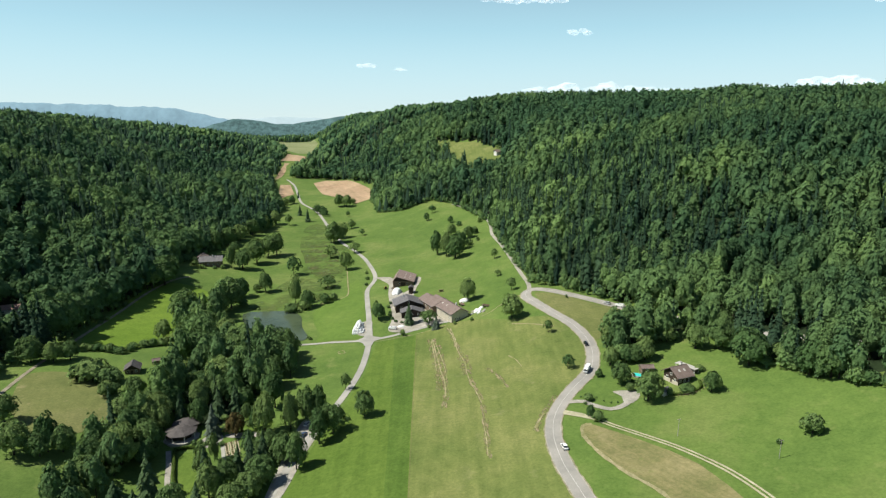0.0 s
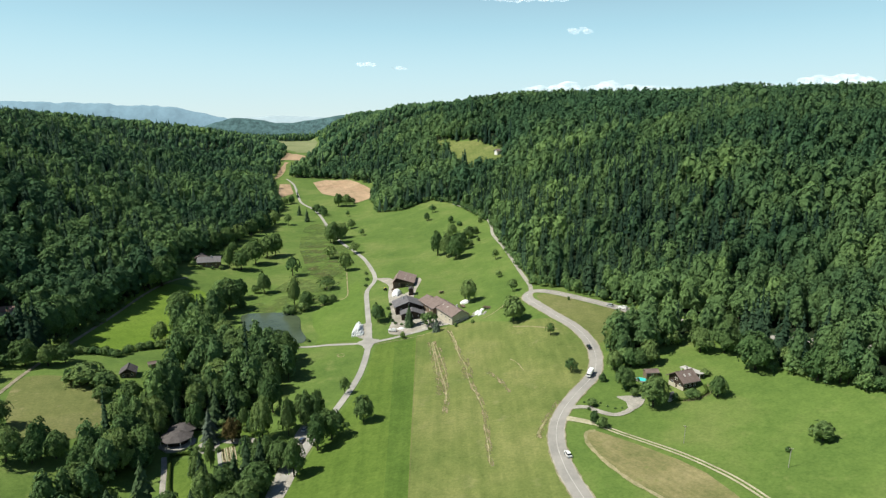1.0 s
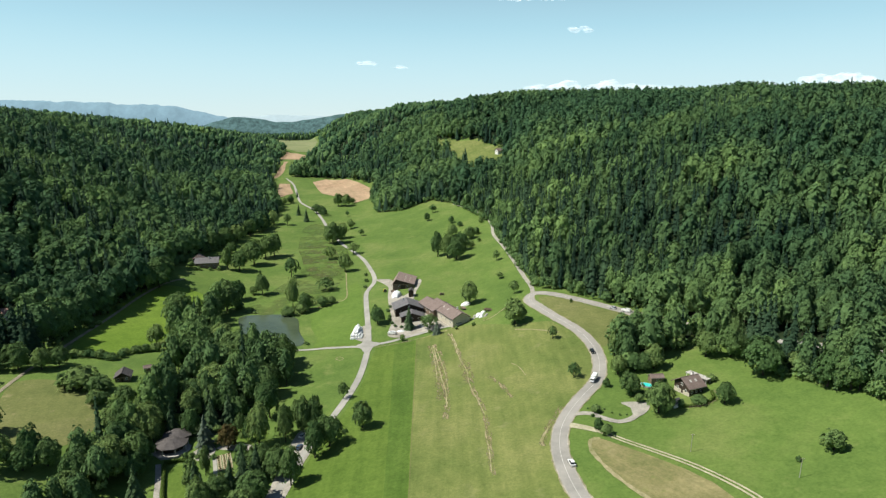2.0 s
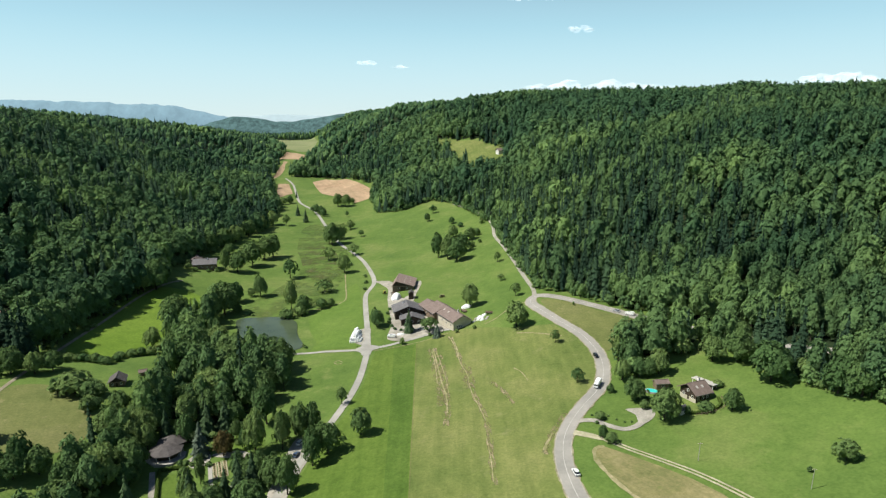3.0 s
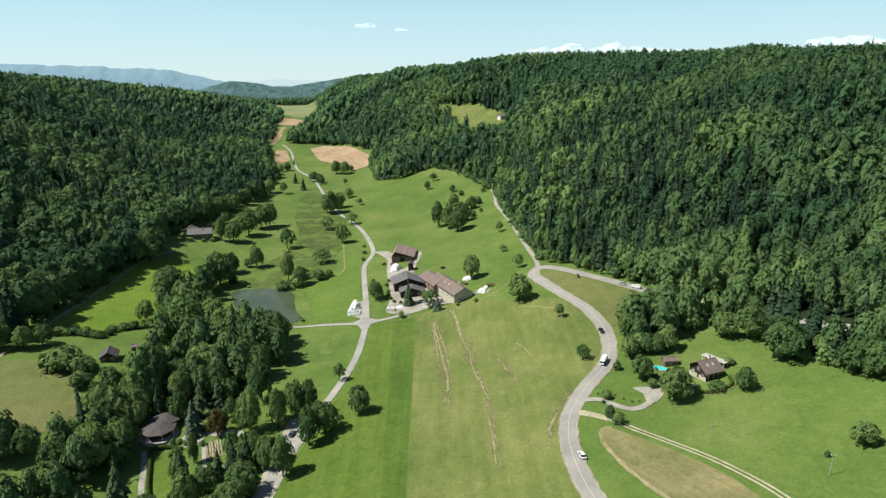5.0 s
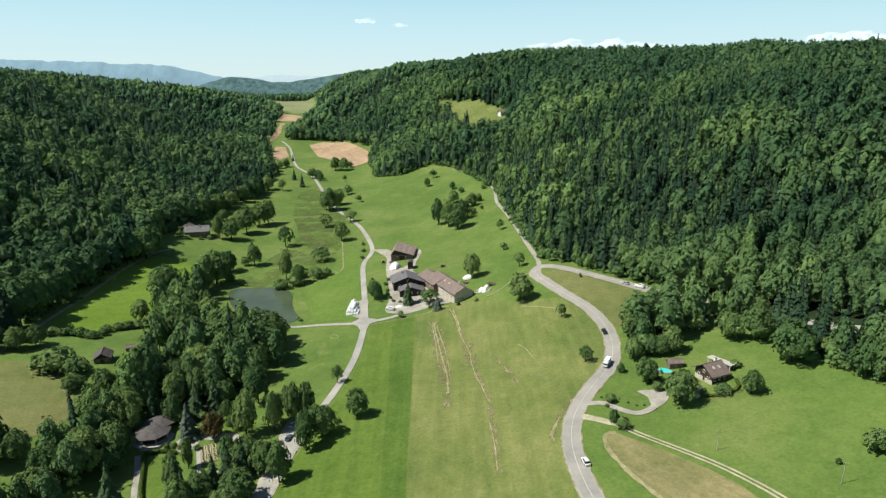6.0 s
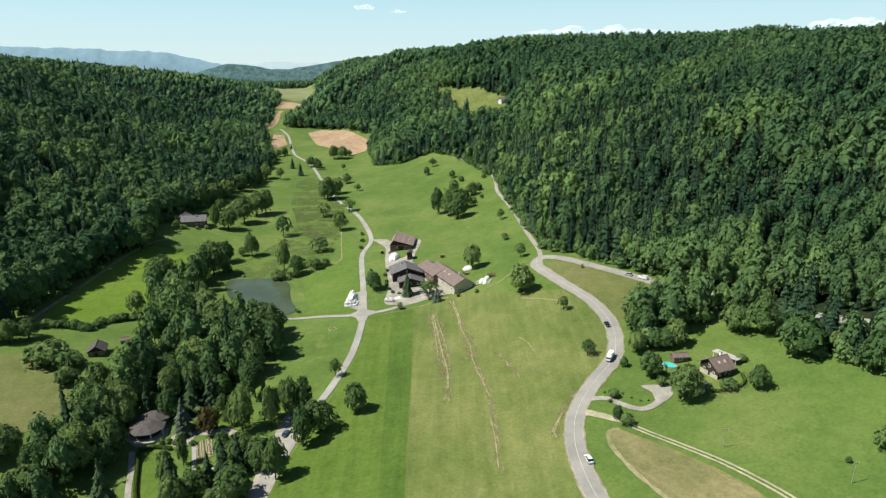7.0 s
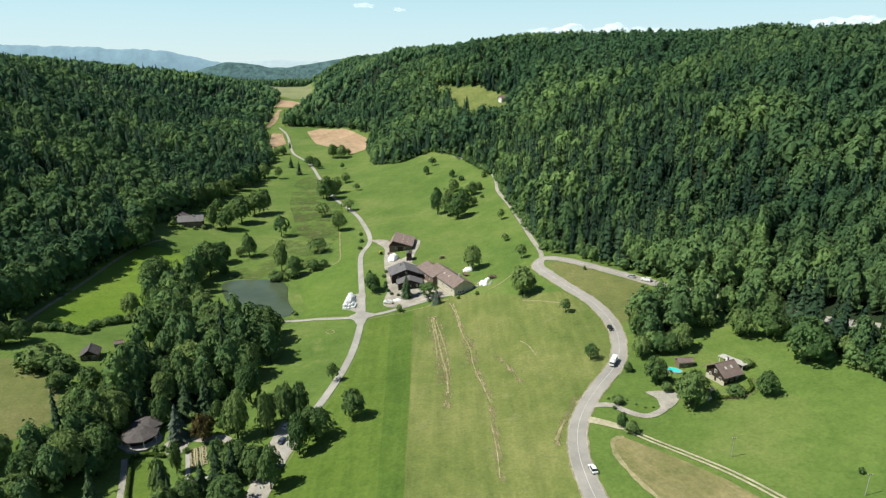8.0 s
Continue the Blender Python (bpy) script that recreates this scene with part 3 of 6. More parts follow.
def needle_crown(rng, tiers, fronds, wide=0.17, low=0.08):
    """The crown of a conifer of height 1: tiers of drooping boughs round a core."""
    V, T, count = [], [], 0
    k = 7
    a = 2 * np.pi * np.arange(k) / k
    wide_core = wide * (0.6 if tiers > 5 else 0.85)
    cone = np.vstack([np.column_stack([np.cos(a) * wide_core, np.sin(a) * wide_core, np.full(k, low)]), [[0, 0, 0.97]]])
    V.append(cone)
    T.append(np.array([[i, (i + 1) % k, k] for i in range(k)]))
    count += k + 1
    for tier in range(tiers):
        f = tier / tiers
        base_z = low + (1 - low) * (f + 0.06)
        r = wide * (1 - f) ** 0.85 * rng.uniform(0.88, 1.1)
        n = max(4, int(round(fronds * (1 - 0.55 * f))))
        for j in range(n):
            b = 2 * np.pi * (j + rng.uniform(-0.3, 0.3) + 0.5 * tier) / n
            out, side = np.array([np.cos(b), np.sin(b), 0]), np.array([-np.sin(b), np.cos(b), 0])
            rr = r * rng.uniform(0.5, 1.28)
            z = base_z + rng.uniform(-0.55, 0.55) * (1 - low) / tiers
            half = rr * 2.6 / n + 0.012
            top = out * rr * 0.12 + (0, 0, z + 0.05)
            tip = out * rr + (0, 0, z - rr * 0.42)
            mid = out * rr * 0.62
            V.append(np.array([top, mid + side * half + (0, 0, z - rr * 0.28), tip, mid - side * half + (0, 0, z - rr * 0.28)]))
            T.append(np.array([[0, 1, 2], [0, 2, 3]]) + count)
            count += 4
    V.append(np.array([[0.02, 0, 0.9], [-0.014, 0.017, 0.9], [-0.014, -0.017, 0.9], [0, 0, 0.99]]))
    T.append(np.array([[0, 1, 3], [1, 2, 3], [2, 0, 3]]) + count)
    return np.vstack(V), np.vstack(T)


def trunk_prism(rng, top, thick, sides=3):
    a = 2 * np.pi * np.arange(sides) / sides
    ring = np.column_stack([np.cos(a), np.sin(a)])
    V = np.vstack([np.column_stack([ring * thick, np.full(sides, -0.04)]), np.column_stack([ring * thick * 0.5, np.full(sides, top)])])
    T = [[i, (i + 1) % sides, sides + i] for i in range(sides)] + [[(i + 1) % sides, sides + (i + 1) % sides, sides + i] for i in range(sides)]
    return V, np.array(T)


def forest_kit(seed, sprays, leaves, tiers, fronds, leaf, core=0.74, shaggy=0.45, fine=True, spread=0.33):
    rng = np.random.default_rng(seed)
    leafy, firs = [], []
    for k in range(8):
        leafy.append((broad_crown(rng, sprays, leaves, rng.uniform(0.27, 0.39), 0.02, leaf, core, shaggy, fine, spread), trunk_prism(rng, 0.3, 0.02)))
        firs.append((needle_crown(rng, tiers, fronds, rng.uniform(0.15, 0.205)), trunk_prism(rng, 0.2, 0.013)))
    return leafy, firs


def plant(name, kit, x, y, height, fir, tint, rng, label, slim=(0.8, 1.12), trunks=True):
    """One wood out of many trees, joined."""
    V, T, M, C, count = [], [], [], [], 0
    z = ground(x, y)
    turn = rng.uniform(0, 2 * np.pi, len(x))
    pick = rng.integers(0, 8, len(x))
    slim = rng.uniform(*slim, len(x))
    for k in range(8):
        for conifer in (False, True):
            which = np.where((pick == k) & (fir == conifer))[0]
            if not len(which):
                continue
            (cv, ct), (tv, tt) = kit[1][k] if conifer else kit[0][k]
            for v, t, mat in ((cv, ct, 1 if conifer else 0), (tv, tt, 2))[: 2 if trunks else 1]:
                c, s = np.cos(turn[which])[:, None], np.sin(turn[which])[:, None]
                h = height[which][:, None]
                w = h * slim[which][:, None]
                px = x[which][:, None] + w * (c * v[None, :, 0] - s * v[None, :, 1])
                py = y[which][:, None] + w * (s * v[None, :, 0] + c * v[None, :, 1])
                pz = z[which][:, None] + h * v[None, :, 2]
                V.append(np.stack([px, py, pz], 2).reshape(-1, 3))
                T.append((t[None] + (count + len(v) * np.arange(len(which)))[:, None, None]).reshape(-1, 3))
                M.append(np.full(len(t) * len(which), mat))
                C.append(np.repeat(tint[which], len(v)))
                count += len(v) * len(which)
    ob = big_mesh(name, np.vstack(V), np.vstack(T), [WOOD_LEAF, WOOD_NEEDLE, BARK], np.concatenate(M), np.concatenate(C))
    return tagged(ob, label, "forest", "", "stuff")


def scatter(rng, x0, x1, y0, y1, gap):
    x, y = np.meshgrid(np.arange(x0, x1, gap), np.arange(y0, y1, gap * 0.87))
    x = x + (np.arange(len(x)) % 2)[:, None] * gap / 2
    x, y = x.ravel() + rng.uniform(-0.36, 0.36, x.size) * gap, y.ravel() + rng.uniform(-0.36, 0.36, x.size) * gap
    return x, y


def behind(x, y):
    """The far sides of the two hills, past their ridges."""
    east = np.interp(y, (200, 500, 700, 950, 1150), (640, 560, 460, 330, 230))
    west = np.interp(y, (200, 540, 700, 950, 1150), (-800, -720, -690, -780, -840))
    return (x > east) | (x < west)


LANE_Y, LANE_X = (311, 368, 413, 456, 490, 505), (-219, -224.5, -226, -226, -220, -214)
ROAD_LINE = np.vstack([spline(MAIN_ROAD, 4)])


def settle(x, y, kit, rng, label, tall, firs, spread=4.0, slim=(0.8, 1.12)):
    """Chooses kind, height and tint for the trees of a wood, in stands that change over the slope, and plants them. The
    tint also holds painted light, shade and haze.
    """
    stand = np.array([noise.noise(Vector((a / 90, b / 90, 3.1))) for a, b in zip(x, y)])
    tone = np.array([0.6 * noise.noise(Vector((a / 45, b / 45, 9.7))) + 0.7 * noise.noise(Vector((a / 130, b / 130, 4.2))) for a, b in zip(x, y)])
    stand = stand + 0.85 * np.exp(-(((x - 120) / 80) ** 2) - ((y - 540) / 150) ** 2) + 0.2 * ((x < -480) & (y > 700))
    stand = stand - 0.25 * np.clip((ground(x, y) - 95) / 25, 0, 1) * (x > 0)
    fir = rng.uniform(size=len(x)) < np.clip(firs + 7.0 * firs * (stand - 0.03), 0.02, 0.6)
    height = (rng.normal(tall, spread, len(x)) + 3 * tone).clip(9, 27) * np.where(fir, 1.16, 1.0)
    height = tall + (height - tall) * np.where(ground(x, y) > 115, 0.5, 1.0)
    height = height + 2 * np.exp(-(((x + 238) / 12) ** 2)) * ((y > 320) & (y < 620))
    # Lighter young stands, plus slope light, shade and haze put into the tint.
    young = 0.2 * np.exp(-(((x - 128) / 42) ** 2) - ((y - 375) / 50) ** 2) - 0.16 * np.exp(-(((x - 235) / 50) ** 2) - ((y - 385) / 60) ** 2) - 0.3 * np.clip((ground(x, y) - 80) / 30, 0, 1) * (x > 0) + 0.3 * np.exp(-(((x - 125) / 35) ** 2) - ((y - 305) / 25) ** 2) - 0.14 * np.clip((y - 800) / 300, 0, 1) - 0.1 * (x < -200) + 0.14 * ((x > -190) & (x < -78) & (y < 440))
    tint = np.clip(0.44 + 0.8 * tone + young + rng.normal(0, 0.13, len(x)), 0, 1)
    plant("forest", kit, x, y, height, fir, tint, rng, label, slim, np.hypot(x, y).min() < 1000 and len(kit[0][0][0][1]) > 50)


def woods():
    rng = np.random.default_rng(7)
    belts = (
        ("near", 0, 440, (6.5, 8.2), forest_kit(1, 44, 440, 11, 9, 0.041, 0.74, 0.4, True, 0.25)),
        ("middle", 440, 780, (7.5, 8.4), forest_kit(2, 26, 122, 7, 6, 0.073, 0.67, 0.38)),
        ("high", 780, 1250, (9.0, 9.2), forest_kit(3, 14, 70, 5, 6, 0.08, 0.78, 0.28, False)),
        ("back", 0, 1250, (13.0, 13.0), forest_kit(5, 4, 8, 2, 4, 0.16, 0.95, 0.3, False)),
        ("far", 1250, 2900, (13.5, 13.5), forest_kit(4, 5, 10, 2, 4, 0.15, 0.95, 0.3, False)),
    )
    for belt, near, far, gaps, kit in belts:
        for side, x0, x1 in (("east", -520, 900), ("west", -1300, -215)):
            reach = far if far > 2000 else far + 20
            x, y = scatter(rng, x0, x1, 120, min(reach, 2660), gaps[side == "west"])
            d = np.hypot(x, y)
            keep = (d >= near) & (d < far) & inside(WOOD_EAST if side == "east" else WOOD_WEST, x, y) & ~inside(HILL_MEADOW, x, y)
            keep &= (np.abs(x) < 250 + 0.85 * y) & (x < 640) & (x > -1000) & ((behind(x, y) == (belt == "back")) | (belt == "far"))
            if belt == "far":
                keep &= (x < 0) | (rng.uniform(size=len(x)) < 0.25)
            for cx, cy, cr in CLEARINGS:
                keep &= np.hypot(x - cx, y - cy) > cr
            x, y = x[keep], y[keep]
            if belt in ("near", "middle"):
                clear = np.min(np.hypot(x[:, None] - ROAD_LINE[None, :, 0], y[:, None] - ROAD_LINE[None, :, 1]), axis=1) > 7.5
                x, y = x[clear], y[clear]
            if side == "west":
                keep = rng.uniform(size=len(x)) > 0.09
                x, y = x[keep], y[keep]
                row = np.arange(332, 505, 6.5)
                row = row[(row < 400) == (belt == "near")] if belt in ("near", "middle") else row[:0]
                x = np.append(x, np.interp(row, LANE_Y, LANE_X) - rng.uniform(6.5, 10, len(row)))
                y = np.append(y, row + rng.uniform(-2, 2, len(row)))
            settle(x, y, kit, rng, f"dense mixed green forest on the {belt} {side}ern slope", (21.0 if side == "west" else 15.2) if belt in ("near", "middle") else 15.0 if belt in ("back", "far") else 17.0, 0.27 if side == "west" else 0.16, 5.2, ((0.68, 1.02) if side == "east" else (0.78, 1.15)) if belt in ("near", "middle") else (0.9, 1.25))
    for poly, gap, kit, label, tall, firs in ((WOOD_STREAM, 9.0, belts[0][4], "dense leafy trees along the valley stream", 18.0, 0.05), (WOOD_BANK, 8.5, belts[0][4], "dense leafy trees on the stream bank", 16.0, 0.08), (WOOD_FAR, 17.0, belts[4][4], "far dark wooded valley end", 19.0, 0.3)):
        ring = np.array(poly)
        x, y = scatter(rng, ring[:, 0].min(), ring[:, 0].max(), ring[:, 1].min(), ring[:, 1].max(), gap)
        keep = inside(poly, x, y)
        for cx, cy, cr in CLEARINGS:
            keep &= np.hypot(x - cx, y - cy) > cr
        settle(x[keep], y[keep], kit, rng, label, tall, firs, 4.6, (0.62, 0.95))
    for edge, label in ((WOOD_EAST[:27], "low shrubs and young trees along the eastern forest edge"), (WOOD_WEST[1:13], "low shrubs and young trees along the western forest edge")):
        line = np.vstack([np.linspace(a, b, max(2, int(np.hypot(b[0] - a[0], b[1] - a[1]) / 3.4)), endpoint=False) for a, b in zip(edge, edge[1:])])
        x, y = (line + rng.uniform(-2.6, 2.6, line.shape)).T
        keep = np.min(np.hypot(x[:, None] - ROAD_LINE[None, :, 0], y[:, None] - ROAD_LINE[None, :, 1]), axis=1) > 5.5
        keep &= (x > -200) | (np.abs(x - np.interp(y, LANE_Y, LANE_X)) > 4)
        for cx, cy, cr in CLEARINGS:
            keep &= np.hypot(x - cx, y - cy) > cr
        x, y = x[keep], y[keep]
        plant("forest", belts[1][4], x, y, rng.uniform(3.5, 9.0, len(x)), np.zeros(len(x), bool), rng.uniform(0.35, 0.85, len(x)), rng, label, (0.9, 1.5))


woods()


# ---------------------------------------------------------------- single trees and bushes
def trunk_mesh(rng, height, thick, limbs, reach):
    """A tapered stem with a few limbs that part from it."""
    bm = bmesh.new()

    def limb(a, b, r0, r1, sides=6):
        a, b = Vector(a), Vector(b)
        q = (b - a).to_track_quat("Z", "Y").to_matrix()
        rings = []
        for p, r in ((a, r0), (a.lerp(b, 0.5) + Vector((0.006, 0.004, 0)), (r0 + r1) * 0.48), (b, r1)):
            rings.append([bm.verts.new(p + q @ Vector((r * math.cos(2 * math.pi * i / sides), r * math.sin(2 * math.pi * i / sides), 0))) for i in range(sides)])
        for lo, hi in zip(rings, rings[1:]):
            for i in range(sides):
                bm.faces.new((lo[i], lo[(i + 1) % sides], hi[(i + 1) % sides], hi[i]))
        bm.faces.new(rings[-1])

    limb((0, 0, -0.05), (0.01, -0.01, height), thick, thick * 0.4, 8)
    for k in range(limbs):
        a = 2 * math.pi * (k * 0.618 + rng.uniform(0, 0.1))
        z = height * rng.uniform(0.45, 0.9)
        limb((0, 0, z), (math.cos(a) * reach, math.sin(a) * reach, z + rng.uniform(0.12, 0.25)), thick * 0.42, thick * 0.12, 5)
    return bm


TREE_KINDS = {
    "leafy": ("tree", "leafy green broadleaf tree standing in grass", "tree"),
    "open": ("fruit_tree", "small open-crowned fruit tree in the meadow", "tree"),
    "slim": ("columnar_tree", "tall slim dark green columnar tree", "tree"),
    "spruce": ("spruce", "dark green spruce with drooping boughs", "tree"),
    "blue": ("blue_spruce", "pale blue-green spruce beside the garden", "tree"),
    "copper": ("copper_tree", "reddish brown leafed garden tree", "tree"),
    "bush": ("bush", "rounded dense green bush growing from the grass", "bush"),
}
KITS = {}


def tree_kit(kind, k):
    """Meshes for one tree of height 1 and crown width 1: stem and crown."""
    rng = np.random.default_rng(100 + 17 * k + sum(map(ord, kind)))
    if kind == "spruce" or kind == "blue":
        v, t = needle_crown(rng, 18, 15, 0.5, 0.04)
        mat, stem = (BLUE_NEEDLE if kind == "blue" else TREE_NEEDLE), trunk_mesh(rng, 0.8, 0.03, 0, 0)
    elif kind == "bush":
        v, t = broad_crown(rng, 50, 1000, 0.5, -0.05, 0.05, 0.76, 0.45)
        mat, stem = TREE_LEAF, trunk_mesh(rng, 0.35, 0.035, 4, 0.15)
    elif kind == "open":
        v, t = broad_crown(rng, 34, 700, 0.5, 0.2, 0.05, 0.45, 0.5)
        mat, stem = TREE_LEAF, trunk_mesh(rng, 0.5, 0.03, 6, 0.28)
    else:
        slim = kind == "slim"
        v, t = broad_crown(rng, 75, 2200, 0.5, 0.0 if slim else 0.03, 0.036, 0.7, 0.4)
        mat, stem = (COPPER_LEAF if kind == "copper" else TREE_LEAF), trunk_mesh(rng, 0.55, 0.035, 6, 0.25)
    v[:, :2] /= 2 * np.percentile(np.hypot(v[:, 0], v[:, 1]), 97)
    return v, t, mat, stem


def grove(kind, group, rows, turn=0):
    """Trees of one kind: plan x and y, height, crown width."""
    name, label, category = TREE_KINDS[kind]
    for n, (x, y, h, w) in enumerate(rows):
        h, w = min(h, 27.0) * 0.93, 0.95 * (w if kind in ("bush", "open") else min(w, 0.9 * h))
        k = (n + turn) % (4 if kind in ("leafy", "bush") else 2)
        z = float(ground(x, y))
        spin = (37 * n + 61 * turn) % 360
        m = pose(x, y, z, 0, 0, spin) @ Matrix.Diagonal((w, w * (0.9 + 0.05 * (n % 4)), h, 1))
        if (kind, k) in KITS:
            ob = copy_thing(KITS[kind, k], m @ Matrix.Diagonal([1 / s for s in KITS[kind, k].scale] + [1]))
            ob["group"] = group
        else:
            v, t, mat, stem = tree_kit(kind, k)
            ob = new(name)
            part("trunk", stem, BARK, ob, "rough brown bark")
            crown = big_mesh("crown", v, t, [mat])
            crown.parent = ob
            ob.matrix_basis = m
            tagged(ob, label, category, group)
            KITS[kind, k] = ob


grove("leafy", "park trees", [
    (-174.3, 230.7, 16.6, 16.1), (-164, 236, 19.7, 11.7), (-158.9, 237.8, 14.1, 14.2), (-165.1, 232.3, 12.5, 11.6), (-194.2, 254.3, 15, 15),
    (-142.9, 230.7, 16.8, 16.2), (-134.8, 237.3, 20.5, 19), (-140.4, 220, 15, 15.5), (-127.6, 247.2, 17.8, 17.2), (-144.2, 244.3, 13.6, 14.6),
    (-136.4, 253.1, 18.1, 15), (-145.8, 265.1, 16.2, 15.7), (-133.6, 269.3, 16.4, 15.9), (-134.8, 206.1, 12.7, 10.5), (-101.2, 208.1, 12.8, 12.7),
], 0)
grove("spruce", "park trees", [
    (-113.5, 216.3, 22, 12), (-122.7, 208.7, 12.9, 12.7), (-112.3, 202.5, 13.7, 10.3),
], 1)
grove("leafy", "bank trees", [
    (-188.8, 300, 9.2, 10.2), (-164.8, 283.1, 8.2, 7.7), (-225.4, 320.7, 16.9, 18.6),
    (-214, 322.2, 14.4, 18.6), (-208.1, 327.8, 12.9, 12.6), (-242.5, 330.2, 12.3, 15.9), (-253.1, 374.9, 23.6, 19.6), (-242.8, 381.1, 21.4, 18.1),
    (-254.3, 347.8, 13.9, 16.6),
], 2)
grove("bush", "bank trees", [
    (-180.5, 300, 13, 21), (-171, 298, 10, 15), (-163.5, 287, 6, 8), (-168, 291, 5, 7),
], 1)
grove("bush", "hedgerow", [
    (-210.2, 345.3, 4.9, 7.3), (-202.6, 346.4, 4.9, 7.3), (-195.8, 346, 5.9, 8), (-188.4, 344.4, 4.9, 7.3), (-187.4, 355.7, 4.7, 8.2),
    (-182.9, 360.6, 5.1, 8.3), (-206.4, 345.8, 4.2, 6), (-199.2, 346.2, 4.4, 6), (-192.1, 345.2, 4.6, 6.4), (-185.6, 349.8, 4.2, 6), (-178.5, 363.5, 5.5, 7), (-174, 366, 6, 8),
], 3)
grove("leafy", "streamside trees", [
    (-177.1, 410.1, 27.8, 35.1), (-177.4, 375.4, 15.7, 18), (-159.7, 423.6, 17.5, 24.1), (-137.8, 374.9, 16.5, 26.9), (-140.3, 336.9, 21.1, 26),
    (-140.1, 304.3, 18.7, 23.7), (-115.7, 339, 24.6, 22.9), (-114.8, 303.2, 20.9, 20.7), (-124.7, 296, 15.3, 17.3),
    (-103.5, 330.8, 24.1, 20.8), (-92.6, 338.2, 22.9, 19.6), (-90, 321.8, 23.5, 18.7),
], 4)
grove("spruce", "streamside trees", [
    (-98.5, 299, 29, 11),
], 5)
grove("leafy", "streamside trees", [
    (-89.9, 350, 13.4, 15.1), (-131.4, 277.8, 14.6, 13.6), (-140.7, 279.6, 11.7, 13.7), (-158.7, 364.5, 16.8, 24.5), (-146.2, 364.7, 19.7, 21),
    (-151.6, 286.9, 11.9, 11.2), (-81.5, 280.4, 21, 12.4), (-79.6, 256.5, 24, 12), (-97.9, 286.7, 11.1, 11.2), (-113.3, 321.5, 18, 18.7),
    (-89.2, 301.5, 20.1, 14.7),
], 6)
grove("slim", "streamside trees", [
    (-68.2, 256.8, 20.6, 7.6), (-61.6, 261.9, 20.1, 8.8), (-56.7, 263.5, 19.1, 7.8),
], 7)
grove("leafy", "garden trees", [
    (-52.3, 241, 18.5, 9.6), (-47.6, 248.4, 16.3, 14.2), (-58.1, 224.2, 18.7, 9.4), (-35.4, 259.5, 14.2, 9.7), (-114.3, 270.6, 15.7, 10.1),
    (-74.1, 236.7, 14.6, 14.2), (-65.3, 232.3, 14.3, 11.6), (-70.5, 216.2, 14.7, 14.8), (-85.1, 220.1, 13.1, 13.3),
], 8)
grove("open", "garden trees", [
    (-48.8, 291.6, 10, 6.2),
], 9)
grove("slim", "garden trees", [
    (-97, 240.5, 15, 4.8), (-86, 262, 12, 5),
], 9)
grove("blue", "garden trees", [
    (-104.3, 259.8, 16.8, 10),
], 10)
grove("copper", "garden trees", [
    (-93.6, 258, 13.5, 10),
], 11)
grove("leafy", "garden trees", [
    (-97.7, 284.1, 12, 10), (-119, 284, 18, 12), (-111, 287, 19, 12), (-103.5, 288, 18, 11),
    (-132, 251, 14, 12), (-128.6, 263.5, 14, 8), (-134, 263, 17, 12), (-140, 265, 18, 12), (-82, 242, 12, 8), (-69, 262, 16, 8), (-66, 270, 15, 8),
    (-126, 240, 13, 11),
], 15)
grove("spruce", "garden trees", [
    (-128, 243, 13, 7), (-124, 272, 16, 8), (-108, 278, 16, 9), (-100.5, 280, 15, 9), (-112, 285, 17, 9), (-77.4, 227.5, 20, 9), (-73, 231, 17, 8), (-81, 224, 16, 8), (-95.3, 226, 16, 8), (-91, 221, 14, 7),
], 3)
grove("leafy", "wood edge trees", [
    (133, 308, 13, 11), (141, 300, 14, 12),
], 5)
grove("bush", "garden trees", [
    (-90, 266, 3, 4), (-86, 252, 2.4, 3.5), (-98, 252, 2.6, 3.4), (-104, 256, 3, 4), (-101, 264, 3, 3.5), (-108.5, 254.8, 2.4, 3.6), (-105.6, 253.6, 2.0, 3.0),
], 12)
grove("leafy", "garden trees", [
    (-89.5, 213.9, 17, 13), (-72.6, 208.8, 12.5, 12.7), (-97.6, 229, 16.9, 7.4), (-76.2, 201.6, 13.1, 12.3),
], 13)
grove("spruce", "garden trees", [
    (-89.9, 203.7, 14.2, 9.3),
], 14)
grove("bush", "garden trees", [
    (-111, 254.5, 2.6, 3.8), (-100.4, 247.6, 3, 4), (-95.1, 269.2, 4.3, 4.2),
], 15)
grove("leafy", "pond trees", [
    (-191, 546, 22.6, 11), (-180.6, 546, 21.8, 23), (-174.3, 567.8, 26.4, 19.1), (-170.6, 593.1, 24.1, 18.8), (-164.3, 600.6, 24.9, 16.8),
    (-143.1, 484.1, 19.7, 14.6), (-150, 484.1, 8, 11.4), (-156.8, 442.7, 28, 21.8), (-158.1, 469.6, 17.8, 17.7), (-174, 474.5, 14.7, 17.9),
    (-205.7, 599.9, 12.5, 16.7), (-190.2, 594.3, 13.5, 14.4),
], 16)
grove("bush", "pond trees", [
    (-150.4, 449.1, 7, 10.2),
], 17)
grove("open", "marsh trees", [
    (-131.6, 532.4, 18.9, 15), (-94.3, 491.7, 12.4, 16.6), (-108.5, 585.4, 13.9, 15.3), (-87.8, 601.7, 13.1, 13.4), (-89.9, 680.5, 8.3, 7.5),
], 18)
